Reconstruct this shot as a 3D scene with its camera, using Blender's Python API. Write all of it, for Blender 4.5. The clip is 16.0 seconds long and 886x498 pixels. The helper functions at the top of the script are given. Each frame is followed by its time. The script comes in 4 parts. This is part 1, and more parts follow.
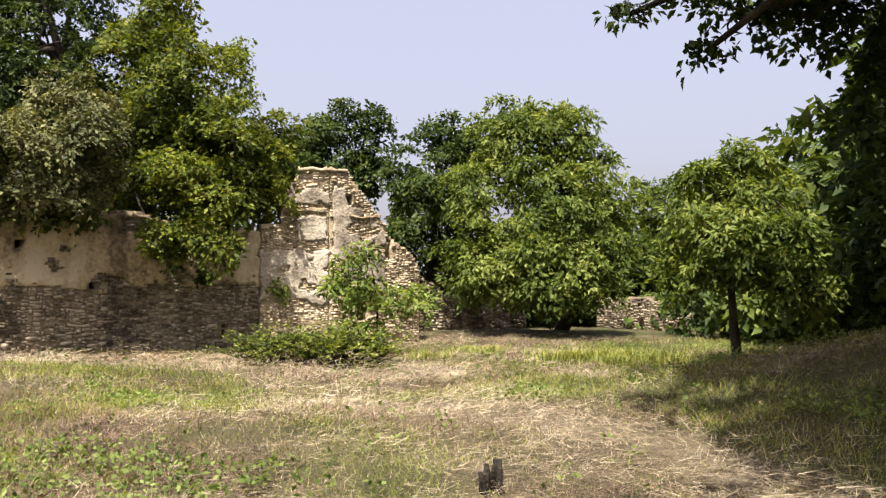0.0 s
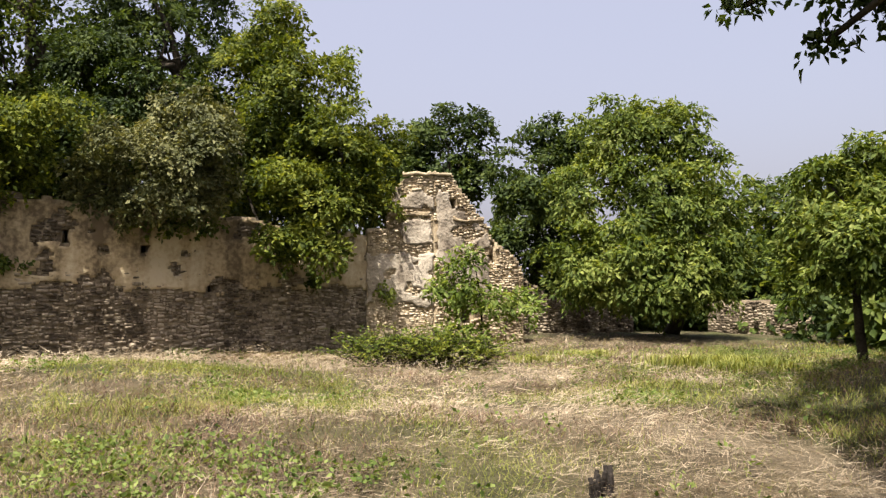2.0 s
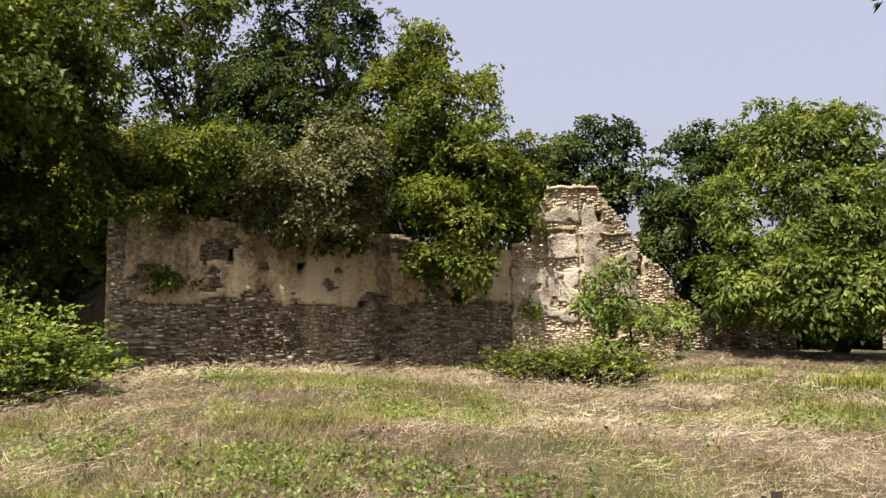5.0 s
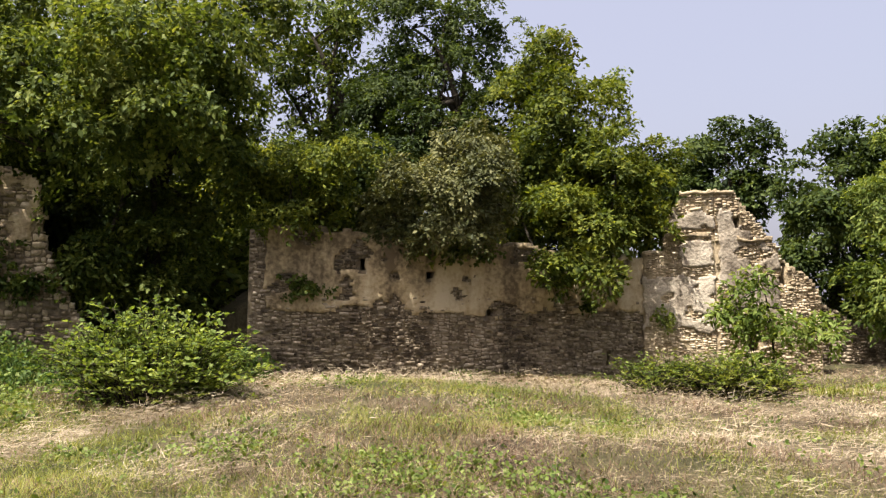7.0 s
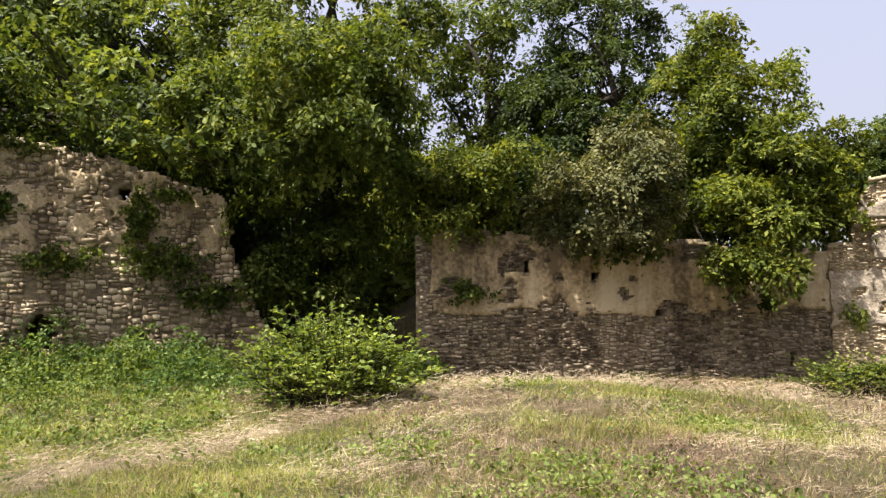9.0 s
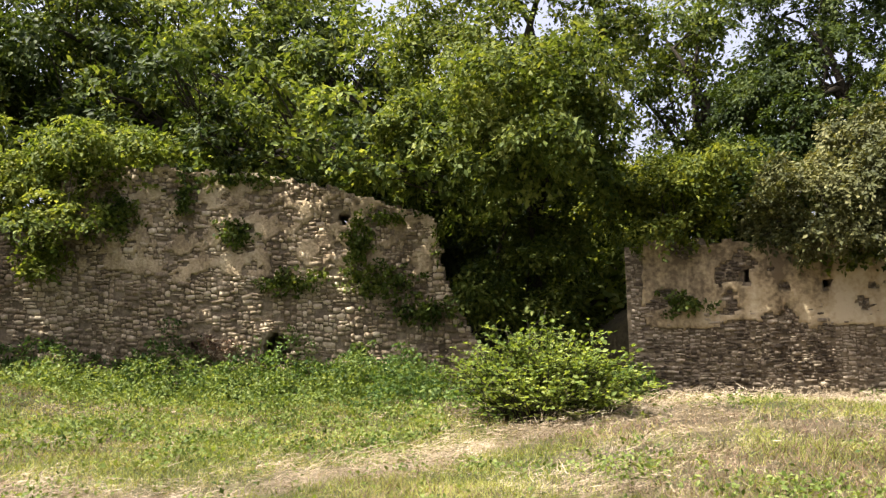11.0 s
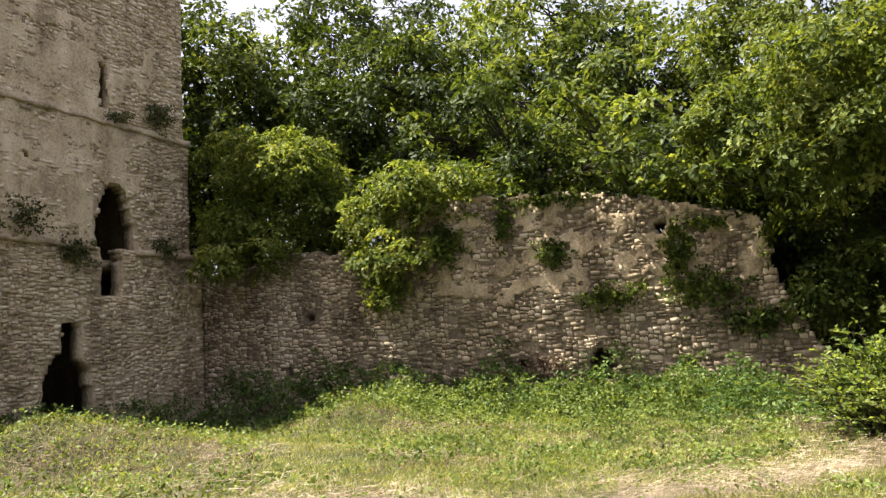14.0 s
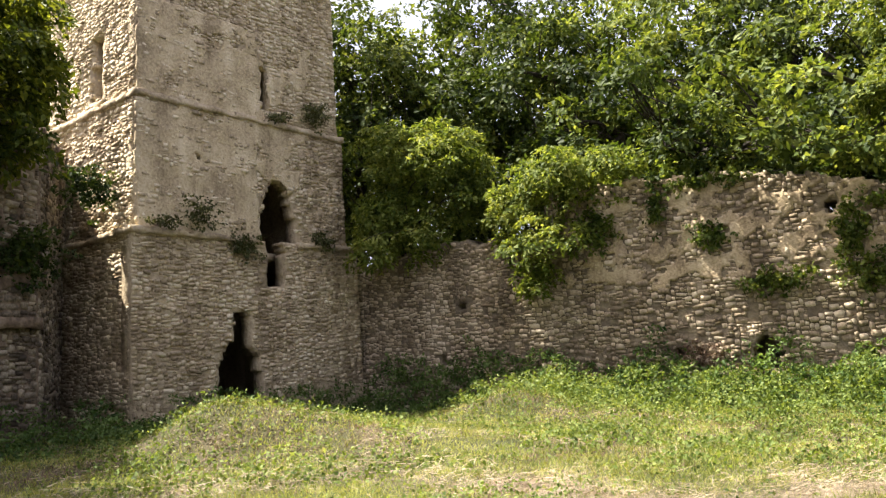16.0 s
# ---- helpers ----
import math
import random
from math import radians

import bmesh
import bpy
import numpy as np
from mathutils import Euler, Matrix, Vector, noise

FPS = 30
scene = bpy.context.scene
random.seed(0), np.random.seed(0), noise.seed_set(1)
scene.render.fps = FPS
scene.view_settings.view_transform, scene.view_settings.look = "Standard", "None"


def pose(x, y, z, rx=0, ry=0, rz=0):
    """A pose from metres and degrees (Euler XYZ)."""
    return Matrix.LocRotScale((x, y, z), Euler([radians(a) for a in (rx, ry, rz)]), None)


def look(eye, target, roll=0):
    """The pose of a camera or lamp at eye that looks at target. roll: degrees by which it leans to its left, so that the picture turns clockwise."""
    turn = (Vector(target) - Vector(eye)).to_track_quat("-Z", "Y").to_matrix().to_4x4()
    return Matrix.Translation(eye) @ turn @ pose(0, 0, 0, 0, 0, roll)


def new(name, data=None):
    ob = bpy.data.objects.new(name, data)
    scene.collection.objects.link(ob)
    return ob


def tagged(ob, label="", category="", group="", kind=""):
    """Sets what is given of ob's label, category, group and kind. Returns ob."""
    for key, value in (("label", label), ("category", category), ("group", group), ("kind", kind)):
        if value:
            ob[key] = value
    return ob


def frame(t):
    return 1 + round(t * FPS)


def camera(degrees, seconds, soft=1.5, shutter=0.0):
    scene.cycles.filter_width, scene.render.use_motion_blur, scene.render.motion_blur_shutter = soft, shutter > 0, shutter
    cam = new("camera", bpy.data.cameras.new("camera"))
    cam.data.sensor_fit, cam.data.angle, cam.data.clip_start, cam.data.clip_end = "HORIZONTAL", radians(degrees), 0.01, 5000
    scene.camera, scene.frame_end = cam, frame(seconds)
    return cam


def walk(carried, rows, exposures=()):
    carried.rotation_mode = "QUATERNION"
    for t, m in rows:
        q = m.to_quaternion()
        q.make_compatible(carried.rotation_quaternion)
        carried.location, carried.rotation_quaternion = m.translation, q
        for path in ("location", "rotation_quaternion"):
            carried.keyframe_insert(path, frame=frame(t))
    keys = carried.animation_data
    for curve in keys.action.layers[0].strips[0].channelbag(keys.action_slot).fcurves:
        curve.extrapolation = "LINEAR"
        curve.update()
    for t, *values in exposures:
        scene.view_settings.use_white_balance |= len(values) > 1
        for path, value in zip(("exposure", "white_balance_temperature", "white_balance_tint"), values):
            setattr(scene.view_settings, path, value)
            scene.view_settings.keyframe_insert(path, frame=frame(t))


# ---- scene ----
ARM = 0.25   # the camera is held this far in front of the turning body
EYE = 1.65
cam = camera(59.06, 16.0, soft=1.35)
PATH = [
    (0, -0.00, 3.00, -0.00), (0.5, 1.62, 3.12, -0.07), (1, 3.53, 3.07, 0.05), (1.5, 5.59, 2.94, 0.04),
    (2, 7.51, 3.21, -0.02), (2.5, 9.29, 3.27, -0.04), (3, 10.69, 3.31, 0.00), (3.5, 12.22, 3.42, 0.17),
    (3.7, 12.78, 3.48, 0.21), (5.8, 22.27, 4.76, -0.18), (6, 23.42, 4.73, -0.16), (6.5, 25.80, 4.75, -0.14),
    (7, 27.19, 4.92, -0.32), (7.5, 29.30, 5.25, -0.35), (8, 32.36, 5.19, 0.28), (8.5, 35.69, 5.13, 0.64),
    (8.7, 37.0, 5.12, 0.66),
    (10.8, 52.62, 6.15, 0.94), (11, 54.08, 6.45, 1.24), (11.5, 57.55, 6.75, 0.91), (12, 62.04, 7.03, 0.74),
    (12.5, 66.04, 7.27, 1.16), (13, 69.06, 7.98, 1.87), (13.5, 73.38, 8.36, 2.78), (14, 77.18, 8.49, 3.52),
    (14.5, 80.62, 8.55, 3.38), (15, 82.61, 8.72, 3.08), (15.5, 85.04, 8.81, 3.04), (16, 88.06, 8.24, 3.29),
]


def held(yaw, pitch, roll):
    a = radians(yaw)
    return pose(-math.sin(a) * ARM, math.cos(a) * ARM, EYE, 90 + pitch, roll, yaw)


walk(cam, [(t, held(a, b, c)) for t, a, b, c in PATH],
     exposures=[(0, 1.38), (3.5, 1.16), (7, 1.28), (8.5, 1.38), (11, 1.68), (13.5, 1.76), (14.5, 1.79), (16, 2.0)])

# ---- light ----
SUN_EL = radians(63)
SUN_DIR = Vector((-0.34 * math.cos(SUN_EL), -0.94 * math.cos(SUN_EL), math.sin(SUN_EL)))
world = bpy.data.worlds.new("sky")
scene.world = world
world.use_nodes = True
wn = world.node_tree.nodes
sky = wn.new("ShaderNodeTexSky")
sky.sky_type = "NISHITA"
sky.sun_disc = False
sky.sun_elevation = SUN_EL
sky.sun_rotation = math.atan2(SUN_DIR.x, SUN_DIR.y)
sky.air_density, sky.dust_density, sky.ozone_density = 1.0, 9.0, 0.6
wn["Background"].inputs[1].default_value = 0.135
haze = wn.new("ShaderNodeMix")   # summer haze whitens the whole sky
haze.data_type = "RGBA"
haze.inputs["Factor"].default_value = 0.55
haze.inputs["B"].default_value = (2.25, 2.1, 2.5, 1)
world.node_tree.links.new(sky.outputs[0], haze.inputs["A"])
world.node_tree.links.new(haze.outputs["Result"], wn["Background"].inputs[0])
sun = new("sun", bpy.data.lights.new("sun", "SUN"))
sun.data.energy, sun.data.angle, sun.data.color = 5.0, radians(0.6), (1.0, 0.94, 0.84)
sun.matrix_world = look(SUN_DIR * 60, (0, 0, 0))


# ---- materials ----
def material(name, base, dark, light, scale=3.0, fine=30.0, rough=0.9, bump=0.3, island=0.0, objrand=0.0, spec=0.2, bumpdist=0.02, streak=0.0):
    """Earthy surface: two scales of mottling between three colours, with relief."""
    m = bpy.data.materials.new(name)
    m.use_nodes = True
    n, l = m.node_tree.nodes, m.node_tree.links
    b = n["Principled BSDF"]
    b.inputs["Roughness"].default_value = rough
    b.inputs["Specular IOR Level"].default_value = spec
    co = n.new("ShaderNodeTexCoord")
    big, small = n.new("ShaderNodeTexNoise"), n.new("ShaderNodeTexNoise")
    for t, s in ((big, scale), (small, fine)):
        t.inputs["Scale"].default_value, t.inputs["Detail"].default_value = s, 6
        l.new(co.outputs["Object"], t.inputs["Vector"])
    mix = n.new("ShaderNodeMath")
    mix.operation = "MULTIPLY_ADD"
    mix.inputs[1].default_value = 0.45
    l.new(small.outputs["Fac"], mix.inputs[0])
    half = n.new("ShaderNodeMath")
    half.operation = "MULTIPLY"
    half.inputs[1].default_value = 0.55
    l.new(big.outputs["Fac"], half.inputs[0])
    l.new(half.outputs[0], mix.inputs[2])
    fac = mix
    if streak:
        # rain runs down the face and broad damp stains
        mp, run = n.new("ShaderNodeMapping"), n.new("ShaderNodeTexNoise")
        mp.inputs["Scale"].default_value = (1.6, 1.6, 0.22)
        run.inputs["Scale"].default_value, run.inputs["Detail"].default_value = 1.0, 5
        l.new(co.outputs["Object"], mp.inputs["Vector"])
        l.new(mp.outputs[0], run.inputs["Vector"])
        st, so = n.new("ShaderNodeMath"), n.new("ShaderNodeMath")
        st.operation, so.operation = "MULTIPLY_ADD", "SUBTRACT"
        st.inputs[1].default_value, so.inputs[1].default_value = streak, streak * 0.5
        l.new(mix.outputs[0], so.inputs[0])
        l.new(run.outputs["Fac"], st.inputs[0])
        l.new(so.outputs[0], st.inputs[2])
        mix = fac = st
    if island or objrand:
        r = n.new("ShaderNodeNewGeometry") if island else n.new("ShaderNodeObjectInfo")
        add = n.new("ShaderNodeMath")
        add.operation = "MULTIPLY_ADD"
        add.inputs[1].default_value = island or objrand
        off = n.new("ShaderNodeMath")
        off.operation = "SUBTRACT"
        off.inputs[1].default_value = (island or objrand) / 2
        l.new(r.outputs["Random Per Island" if island else "Random"], add.inputs[0])
        l.new(mix.outputs[0], off.inputs[0])
        l.new(off.outputs[0], add.inputs[2])
        fac = add
    ramp = n.new("ShaderNodeValToRGB")
    e = ramp.color_ramp.elements
    e[0].position, e[0].color = 0.33, (*dark, 1)
    e[1].position, e[1].color = 0.68, (*light, 1)
    k = e.new(0.5)
    k.color = (*base, 1)
    l.new(fac.outputs[0], ramp.inputs[0])
    l.new(ramp.outputs[0], b.inputs["Base Color"])
    bp = n.new("ShaderNodeBump")
    bp.inputs["Strength"].default_value, bp.inputs["Distance"].default_value = bump, bumpdist
    l.new(small.outputs["Fac"], bp.inputs["Height"])
    l.new(bp.outputs[0], b.inputs["Normal"])
    return m


def leaf_material(name, dark, mid, light, trans=0.35, rough=0.62):
    """Leaves: every leaf its own shade, clumps drifting in hue, light shining through."""
    m = material(name, mid, dark, light, scale=0.7, fine=3.0, rough=rough, bump=0.0, island=0.26, spec=0.18)
    n, l = m.node_tree.nodes, m.node_tree.links
    ramp = next(x for x in n if x.bl_idname == "ShaderNodeValToRGB")
    tr, mx = n.new("ShaderNodeBsdfTranslucent"), n.new("ShaderNodeMixShader")
    g = n.new("ShaderNodeMix")
    g.data_type, g.blend_type = "RGBA", "MULTIPLY"
    g.inputs["Factor"].default_value = 1.0
    g.inputs["B"].default_value = (1.25, 1.15, 0.5, 1)
    l.new(ramp.outputs[0], g.inputs["A"])
    l.new(g.outputs["Result"], tr.inputs[0])
    mx.inputs[0].default_value = trans
    l.new(n["Principled BSDF"].outputs[0], mx.inputs[1])
    l.new(tr.outputs[0], mx.inputs[2])
    l.new(mx.outputs[0], n["Material Output"].inputs[0])
    return m


SOIL = material("dry_mown_ground", (0.080, 0.062, 0.036), (0.024, 0.019, 0.011), (0.16, 0.124, 0.078), 1.4, 26, bump=1.0, bumpdist=0.08)
SOIL_N, SOIL_L = SOIL.node_tree.nodes, SOIL.node_tree.links
sward = SOIL_N.new("ShaderNodeAttribute")
sward.attribute_name = "sward"
soil_mix = SOIL_N.new("ShaderNodeMix")
soil_mix.data_type = "RGBA"
hay_mix, hay_at = SOIL_N.new("ShaderNodeMix"), SOIL_N.new("ShaderNodeAttribute")
hay_at.attribute_name = "hay"
hay_mix.data_type = "RGBA"
hay_mix.inputs["B"].default_value = (0.185, 0.148, 0.10, 1)
SOIL_L.new(hay_at.outputs["Fac"], hay_mix.inputs["Factor"])
soil_mix.inputs["B"].default_value = (0.048, 0.060, 0.015, 1)
soil_ramp = next(x for x in SOIL_N if x.bl_idname == "ShaderNodeValToRGB")
SOIL_L.new(sward.outputs["Fac"], soil_mix.inputs["Factor"])
SOIL_L.new(soil_ramp.outputs[0], hay_mix.inputs["A"])
SOIL_L.new(hay_mix.outputs["Result"], soil_mix.inputs["A"])
SOIL_L.new(soil_mix.outputs["Result"], SOIL_N["Principled BSDF"].inputs["Base Color"])
# earth whose dark colour carries the shade behind the walls
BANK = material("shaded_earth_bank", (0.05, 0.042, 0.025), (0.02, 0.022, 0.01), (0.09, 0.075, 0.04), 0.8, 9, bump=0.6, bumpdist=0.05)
MORTAR = material("lime_mortar_core", (0.287, 0.226, 0.146), (0.146, 0.112, 0.071), (0.415, 0.342, 0.232), 0.9, 9, bump=0.9, bumpdist=0.05, streak=0.4)
STONE_TONES = (0.352, 0.279, 0.186), (0.160, 0.122, 0.079), (0.550, 0.461, 0.333)
STONE = material("rubble_stone", *STONE_TONES, 0.7, 16, bump=0.7, island=0.3, streak=0.5)
STONE_ONE = material("rubble_stone_single", *STONE_TONES, 0.7, 16, bump=0.7, objrand=0.3, streak=0.5)
PLASTER = material("weathered_plaster", (0.345, 0.27, 0.162), (0.125, 0.094, 0.056), (0.48, 0.40, 0.27), 1.1, 11, bump=0.7, bumpdist=0.03, streak=1.0)
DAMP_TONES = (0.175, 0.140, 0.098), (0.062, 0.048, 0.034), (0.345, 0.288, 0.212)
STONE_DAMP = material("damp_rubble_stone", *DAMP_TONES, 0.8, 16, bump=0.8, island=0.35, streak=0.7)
STONE_DAMP_ONE = material("damp_rubble_stone_single", *DAMP_TONES, 0.8, 16, bump=0.8, objrand=0.35, streak=0.7)
PLASTER_THIN = material("thin_mortar_skin", (0.351, 0.273, 0.169), (0.169, 0.127, 0.078), (0.507, 0.416, 0.280), 1.4, 14, bump=0.9, bumpdist=0.04, streak=0.6)
TOWER_TONES = (0.46, 0.37, 0.245), (0.25, 0.193, 0.125), (0.62, 0.53, 0.385)
STONE_TOWER = material("tower_stone", *TOWER_TONES, 0.6, 16, bump=0.6, island=0.3, streak=0.5)
STONE_TOWER_ONE = material("tower_stone_single", *TOWER_TONES, 0.6, 16, bump=0.6, objrand=0.3, streak=0.5)
TOWER_MORTAR = material("tower_mortar", (0.38, 0.30, 0.195), (0.20, 0.153, 0.098), (0.52, 0.43, 0.30), 0.8, 9, bump=0.9, bumpdist=0.05, streak=0.45)
TOWER_PLASTER = material("tower_plaster", (0.46, 0.365, 0.23), (0.24, 0.184, 0.115), (0.60, 0.50, 0.345), 0.9, 13, bump=0.9, bumpdist=0.04, streak=0.6)
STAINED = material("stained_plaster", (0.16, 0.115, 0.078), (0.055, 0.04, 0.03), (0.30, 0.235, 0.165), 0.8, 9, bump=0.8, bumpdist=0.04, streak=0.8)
JOINT = material("dirty_joint", (0.17, 0.135, 0.09), (0.075, 0.058, 0.04), (0.27, 0.22, 0.15), 1.1, 10, bump=0.9, bumpdist=0.05, streak=0.4)
BARK = material("bark", (0.035, 0.028, 0.02), (0.013, 0.011, 0.008), (0.07, 0.058, 0.044), 2, 25, bump=0.9)
LEAF_DARK = leaf_material("leaf_dark_green", (0.013, 0.025, 0.006), (0.036, 0.058, 0.012), (0.095, 0.124, 0.03), 0.35)
LEAF_MID = leaf_material("leaf_mid_green", (0.022, 0.039, 0.008), (0.07, 0.102, 0.019), (0.175, 0.205, 0.046), 0.42)
LEAF_YELLOW = leaf_material("leaf_yellow_green", (0.022, 0.037, 0.005), (0.078, 0.104, 0.013), (0.195, 0.215, 0.035), 0.45)
LEAF_LIT = leaf_material("leaf_light_green", (0.044, 0.072, 0.012), (0.135, 0.178, 0.034), (0.29, 0.32, 0.09), 0.5)
LEAF_GREY = leaf_material("leaf_grey_green", (0.039, 0.047, 0.017), (0.080, 0.086, 0.032), (0.175, 0.170, 0.070), 0.25)
LEAF_BRIGHT = leaf_material("leaf_walnut_green", (0.03, 0.05, 0.009), (0.098, 0.138, 0.026), (0.235, 0.268, 0.07), 0.45)
LEAF_LINDEN = leaf_material("leaf_linden_green", (0.025, 0.043, 0.008), (0.083, 0.116, 0.021), (0.205, 0.232, 0.055), 0.42)
LEAF_HAZEL = leaf_material("leaf_hazel_green", (0.048, 0.080, 0.014), (0.138, 0.192, 0.040), (0.285, 0.340, 0.105), 0.5)


# ---- helpers of this scene ----
RNG = np.random.default_rng(7)


def part(name, bm, mat, parent, label=""):
    me = bpy.data.meshes.new(name)
    bm.to_mesh(me)
    bm.free()
    me.materials.append(mat)
    ob = new(name, me)
    ob.parent = parent
    return tagged(ob, label)


def raw(name, verts, faces, mat, parent=None, label="", smooth=False):
    """One mesh object from arrays; faces all of one size."""
    verts = np.asarray(verts, dtype=np.float32)
    faces = np.asarray(faces, dtype=np.int32)
    me = bpy.data.meshes.new(name)
    me.vertices.add(len(verts))
    me.vertices.foreach_set("co", verts.ravel())
    k = faces.shape[1]
    me.loops.add(faces.size)
    me.loops.foreach_set("vertex_index", faces.ravel())
    me.polygons.add(len(faces))
    me.polygons.foreach_set("loop_start", np.arange(0, faces.size, k, dtype=np.int32))
    me.polygons.foreach_set("loop_total", np.full(len(faces), k, dtype=np.int32))
    if smooth:
        me.polygons.foreach_set("use_smooth", np.ones(len(faces), dtype=bool))
    me.update(calc_edges=True)
    me.validate()
    me.materials.append(mat)
    ob = new(name, me)
    ob.parent = parent
    return tagged(ob, label)


def polar(az, d):
    return -math.sin(radians(az)) * d, math.cos(radians(az)) * d


def smooth_noise(p, scale, seed=0.0):
    return noise.noise((p[0] * scale + seed, p[1] * scale - seed, (p[2] if len(p) > 2 else 0) * scale + 0.37 * seed))


# ---- ground ----
# mounds and hollows: place, radii along x and y, height
MOUNDS = []
for az, d, rx, ry, h in ((-38, 12.0, 4.5, 2.6, 1.15), (33, 14.5, 3.2, 2.6, 0.30), (24, 9.0, 4.0, 1.8, 0.18),
                         (104.5, 15.0, 1.2, 1.3, 0.55), (100, 15.6, 1.9, 2.0, 0.55), (92, 15, 2.2, 2.0, 0.25), (83, 20.5, 2.0, 1.8, 0.65), (60, 13.5, 4.0, 3.0, -0.2),
                         (-6, 25, 4.5, 2.0, 0.25)):
    MOUNDS.append((*polar(az, d), rx, ry, h))


def ground_z(x, y):
    z = 0.16 + 0.07 * smooth_noise((x, y), 0.28, 3) + 0.05 * smooth_noise((x, y), 0.9, 5) + 0.05 * smooth_noise((x, y), 1.9, 6)
    d = math.hypot(x, y)
    for cx, cy, rx, ry, h in MOUNDS:
        q = ((x - cx) / rx) ** 2 + ((y - cy) / ry) ** 2
        if q < 9:
            z += h * math.exp(-q)
    if d < 3:
        z *= d / 3
    return z


GRID_STEP, GRID_HALF = 0.16, 26.0


def tabulate(fn):
    """fn(x, y) sampled once over the courtyard, looked up for many points at a time."""
    ax = np.arange(-GRID_HALF, GRID_HALF, GRID_STEP)
    tab = np.array([[fn(x, y) for x in ax] for y in ax])

    def at(x, y):
        gx, gy = (np.asarray(x) + GRID_HALF) / GRID_STEP, (np.asarray(y) + GRID_HALF) / GRID_STEP
        ix, iy = np.clip(gx.astype(int), 0, len(ax) - 2), np.clip(gy.astype(int), 0, len(ax) - 2)
        fx, fy = np.clip(gx - ix, 0, 1), np.clip(gy - iy, 0, 1)
        return (tab[iy, ix] * (1 - fx) + tab[iy, ix + 1] * fx) * (1 - fy) + (tab[iy + 1, ix] * (1 - fx) + tab[iy + 1, ix + 1] * fx) * fy

    return at


def build_ground():
    n = 230
    u = np.linspace(-1, 1, n)
    ax = np.sign(u) * (30 * np.abs(u) + 570 * np.abs(u) ** 7)
    verts = [(x, y, ground_z(x, y)) for y in ax for x in ax]
    i = np.arange(n * n).reshape(n, n)
    f = np.stack([i[:-1, :-1], i[:-1, 1:], i[1:, 1:], i[1:, :-1]], -1).reshape(-1, 4)
    ob = raw("ground", verts, f, SOIL, smooth=True)
    green = ob.data.attributes.new("sward", "FLOAT", "POINT")
    green.data.foreach_set("value", np.array([cover(v[0], v[1]) for v in verts], dtype=np.float32))
    rows = ob.data.attributes.new("hay", "FLOAT", "POINT")
    rows.data.foreach_set("value", np.array([hay_row(v[0], v[1]) for v in verts], dtype=np.float32))
    return tagged(ob, "mown dry grass ground with low mounds and hay", "ground", kind="structure")


# ---- masonry ----
def sheet_wall(name, p0, p1, top, thick, mat, parent, z0=-0.3, openings=(), cell=0.15, rough=0.05, lean=0.0, label="", end_rough=0.0):
    """A wall from p0 to p1 (its outer face to the right of that way), as a solid with openings cut through. top: height at a
    length along it; openings: tests of (s, z); lean: how far the face leans back per metre of height."""
    p0, p1 = Vector((*p0, 0)), Vector((*p1, 0))
    length = (p1 - p0).length
    t = (p1 - p0) / length
    nrm = Vector((t.y, -t.x, 0))
    ns = max(2, round(length / cell))
    hmax = max(top(length * k / ns) for k in range(ns + 1))
    nz = round((hmax - z0) / cell)
    ds, dz = length / ns, (hmax - z0) / nz
    keep = np.zeros((ns, nz), bool)
    for a in range(ns):
        s = (a + 0.5) * ds
        hh = top(s)
        for b in range(nz):
            z = z0 + (b + 0.5) * dz
            keep[a, b] = z < hh and not any(o(s, z) for o in openings)
    verts, index, faces = [], {}, []

    def vert(a, b, back):
        key = (a, b, back)
        if key not in index:
            s, z = a * ds, z0 + b * dz
            p = p0 + t * s + Vector((0, 0, z)) - nrm * (lean * (z - z0))
            q = (p.x, p.y, p.z)
            k = smooth_noise(q, 1.1, 2) * 1.2 + smooth_noise(q, 3.3, 4)
            p += nrm * (rough * k - (thick if back else 0))
            if 0 < a < ns or end_rough:
                p += t * ((0.09 if end_rough else 0.05) * smooth_noise(q, 5.0 if end_rough else 4.0, 7))
            p.z += 0.06 * smooth_noise(q, 3.0, 9)
            index[key] = len(verts)
            verts.append(p)
        return index[key]

    for a in range(ns):
        for b in range(nz):
            if not keep[a, b]:
                continue
            c = ((a, b), (a + 1, b), (a + 1, b + 1), (a, b + 1))
            faces.append([vert(*q, 0) for q in c])
            faces.append([vert(*q, 1) for q in reversed(c)])
            for k, (da, db) in enumerate(((0, -1), (1, 0), (0, 1), (-1, 0))):
                aa, bb = a + da, b + db
                if not (0 <= aa < ns and 0 <= bb < nz and keep[aa, bb]):
                    q, r = c[k], c[(k + 1) % 4]
                    faces.append([vert(*r, 0), vert(*q, 0), vert(*q, 1), vert(*r, 1)])
    ob = raw(name, verts, faces, mat, parent, label)
    return dict(ob=ob, p0=p0, t=t, n=nrm, length=length, z0=z0, lean=lean, top=top, openings=openings, name=name)


def ragged(profile, amp=0.12, seed=0.0):
    """Top line of a wall through (s, z) points, broken off unevenly."""
    xs, zs = [p[0] for p in profile], [p[1] for p in profile]
    return lambda s: float(np.interp(s, xs, zs)) + amp * noise.noise((s * 1.7 + seed, seed, 0)) + 0.5 * amp * noise.noise((s * 5 + seed, 3, 0))


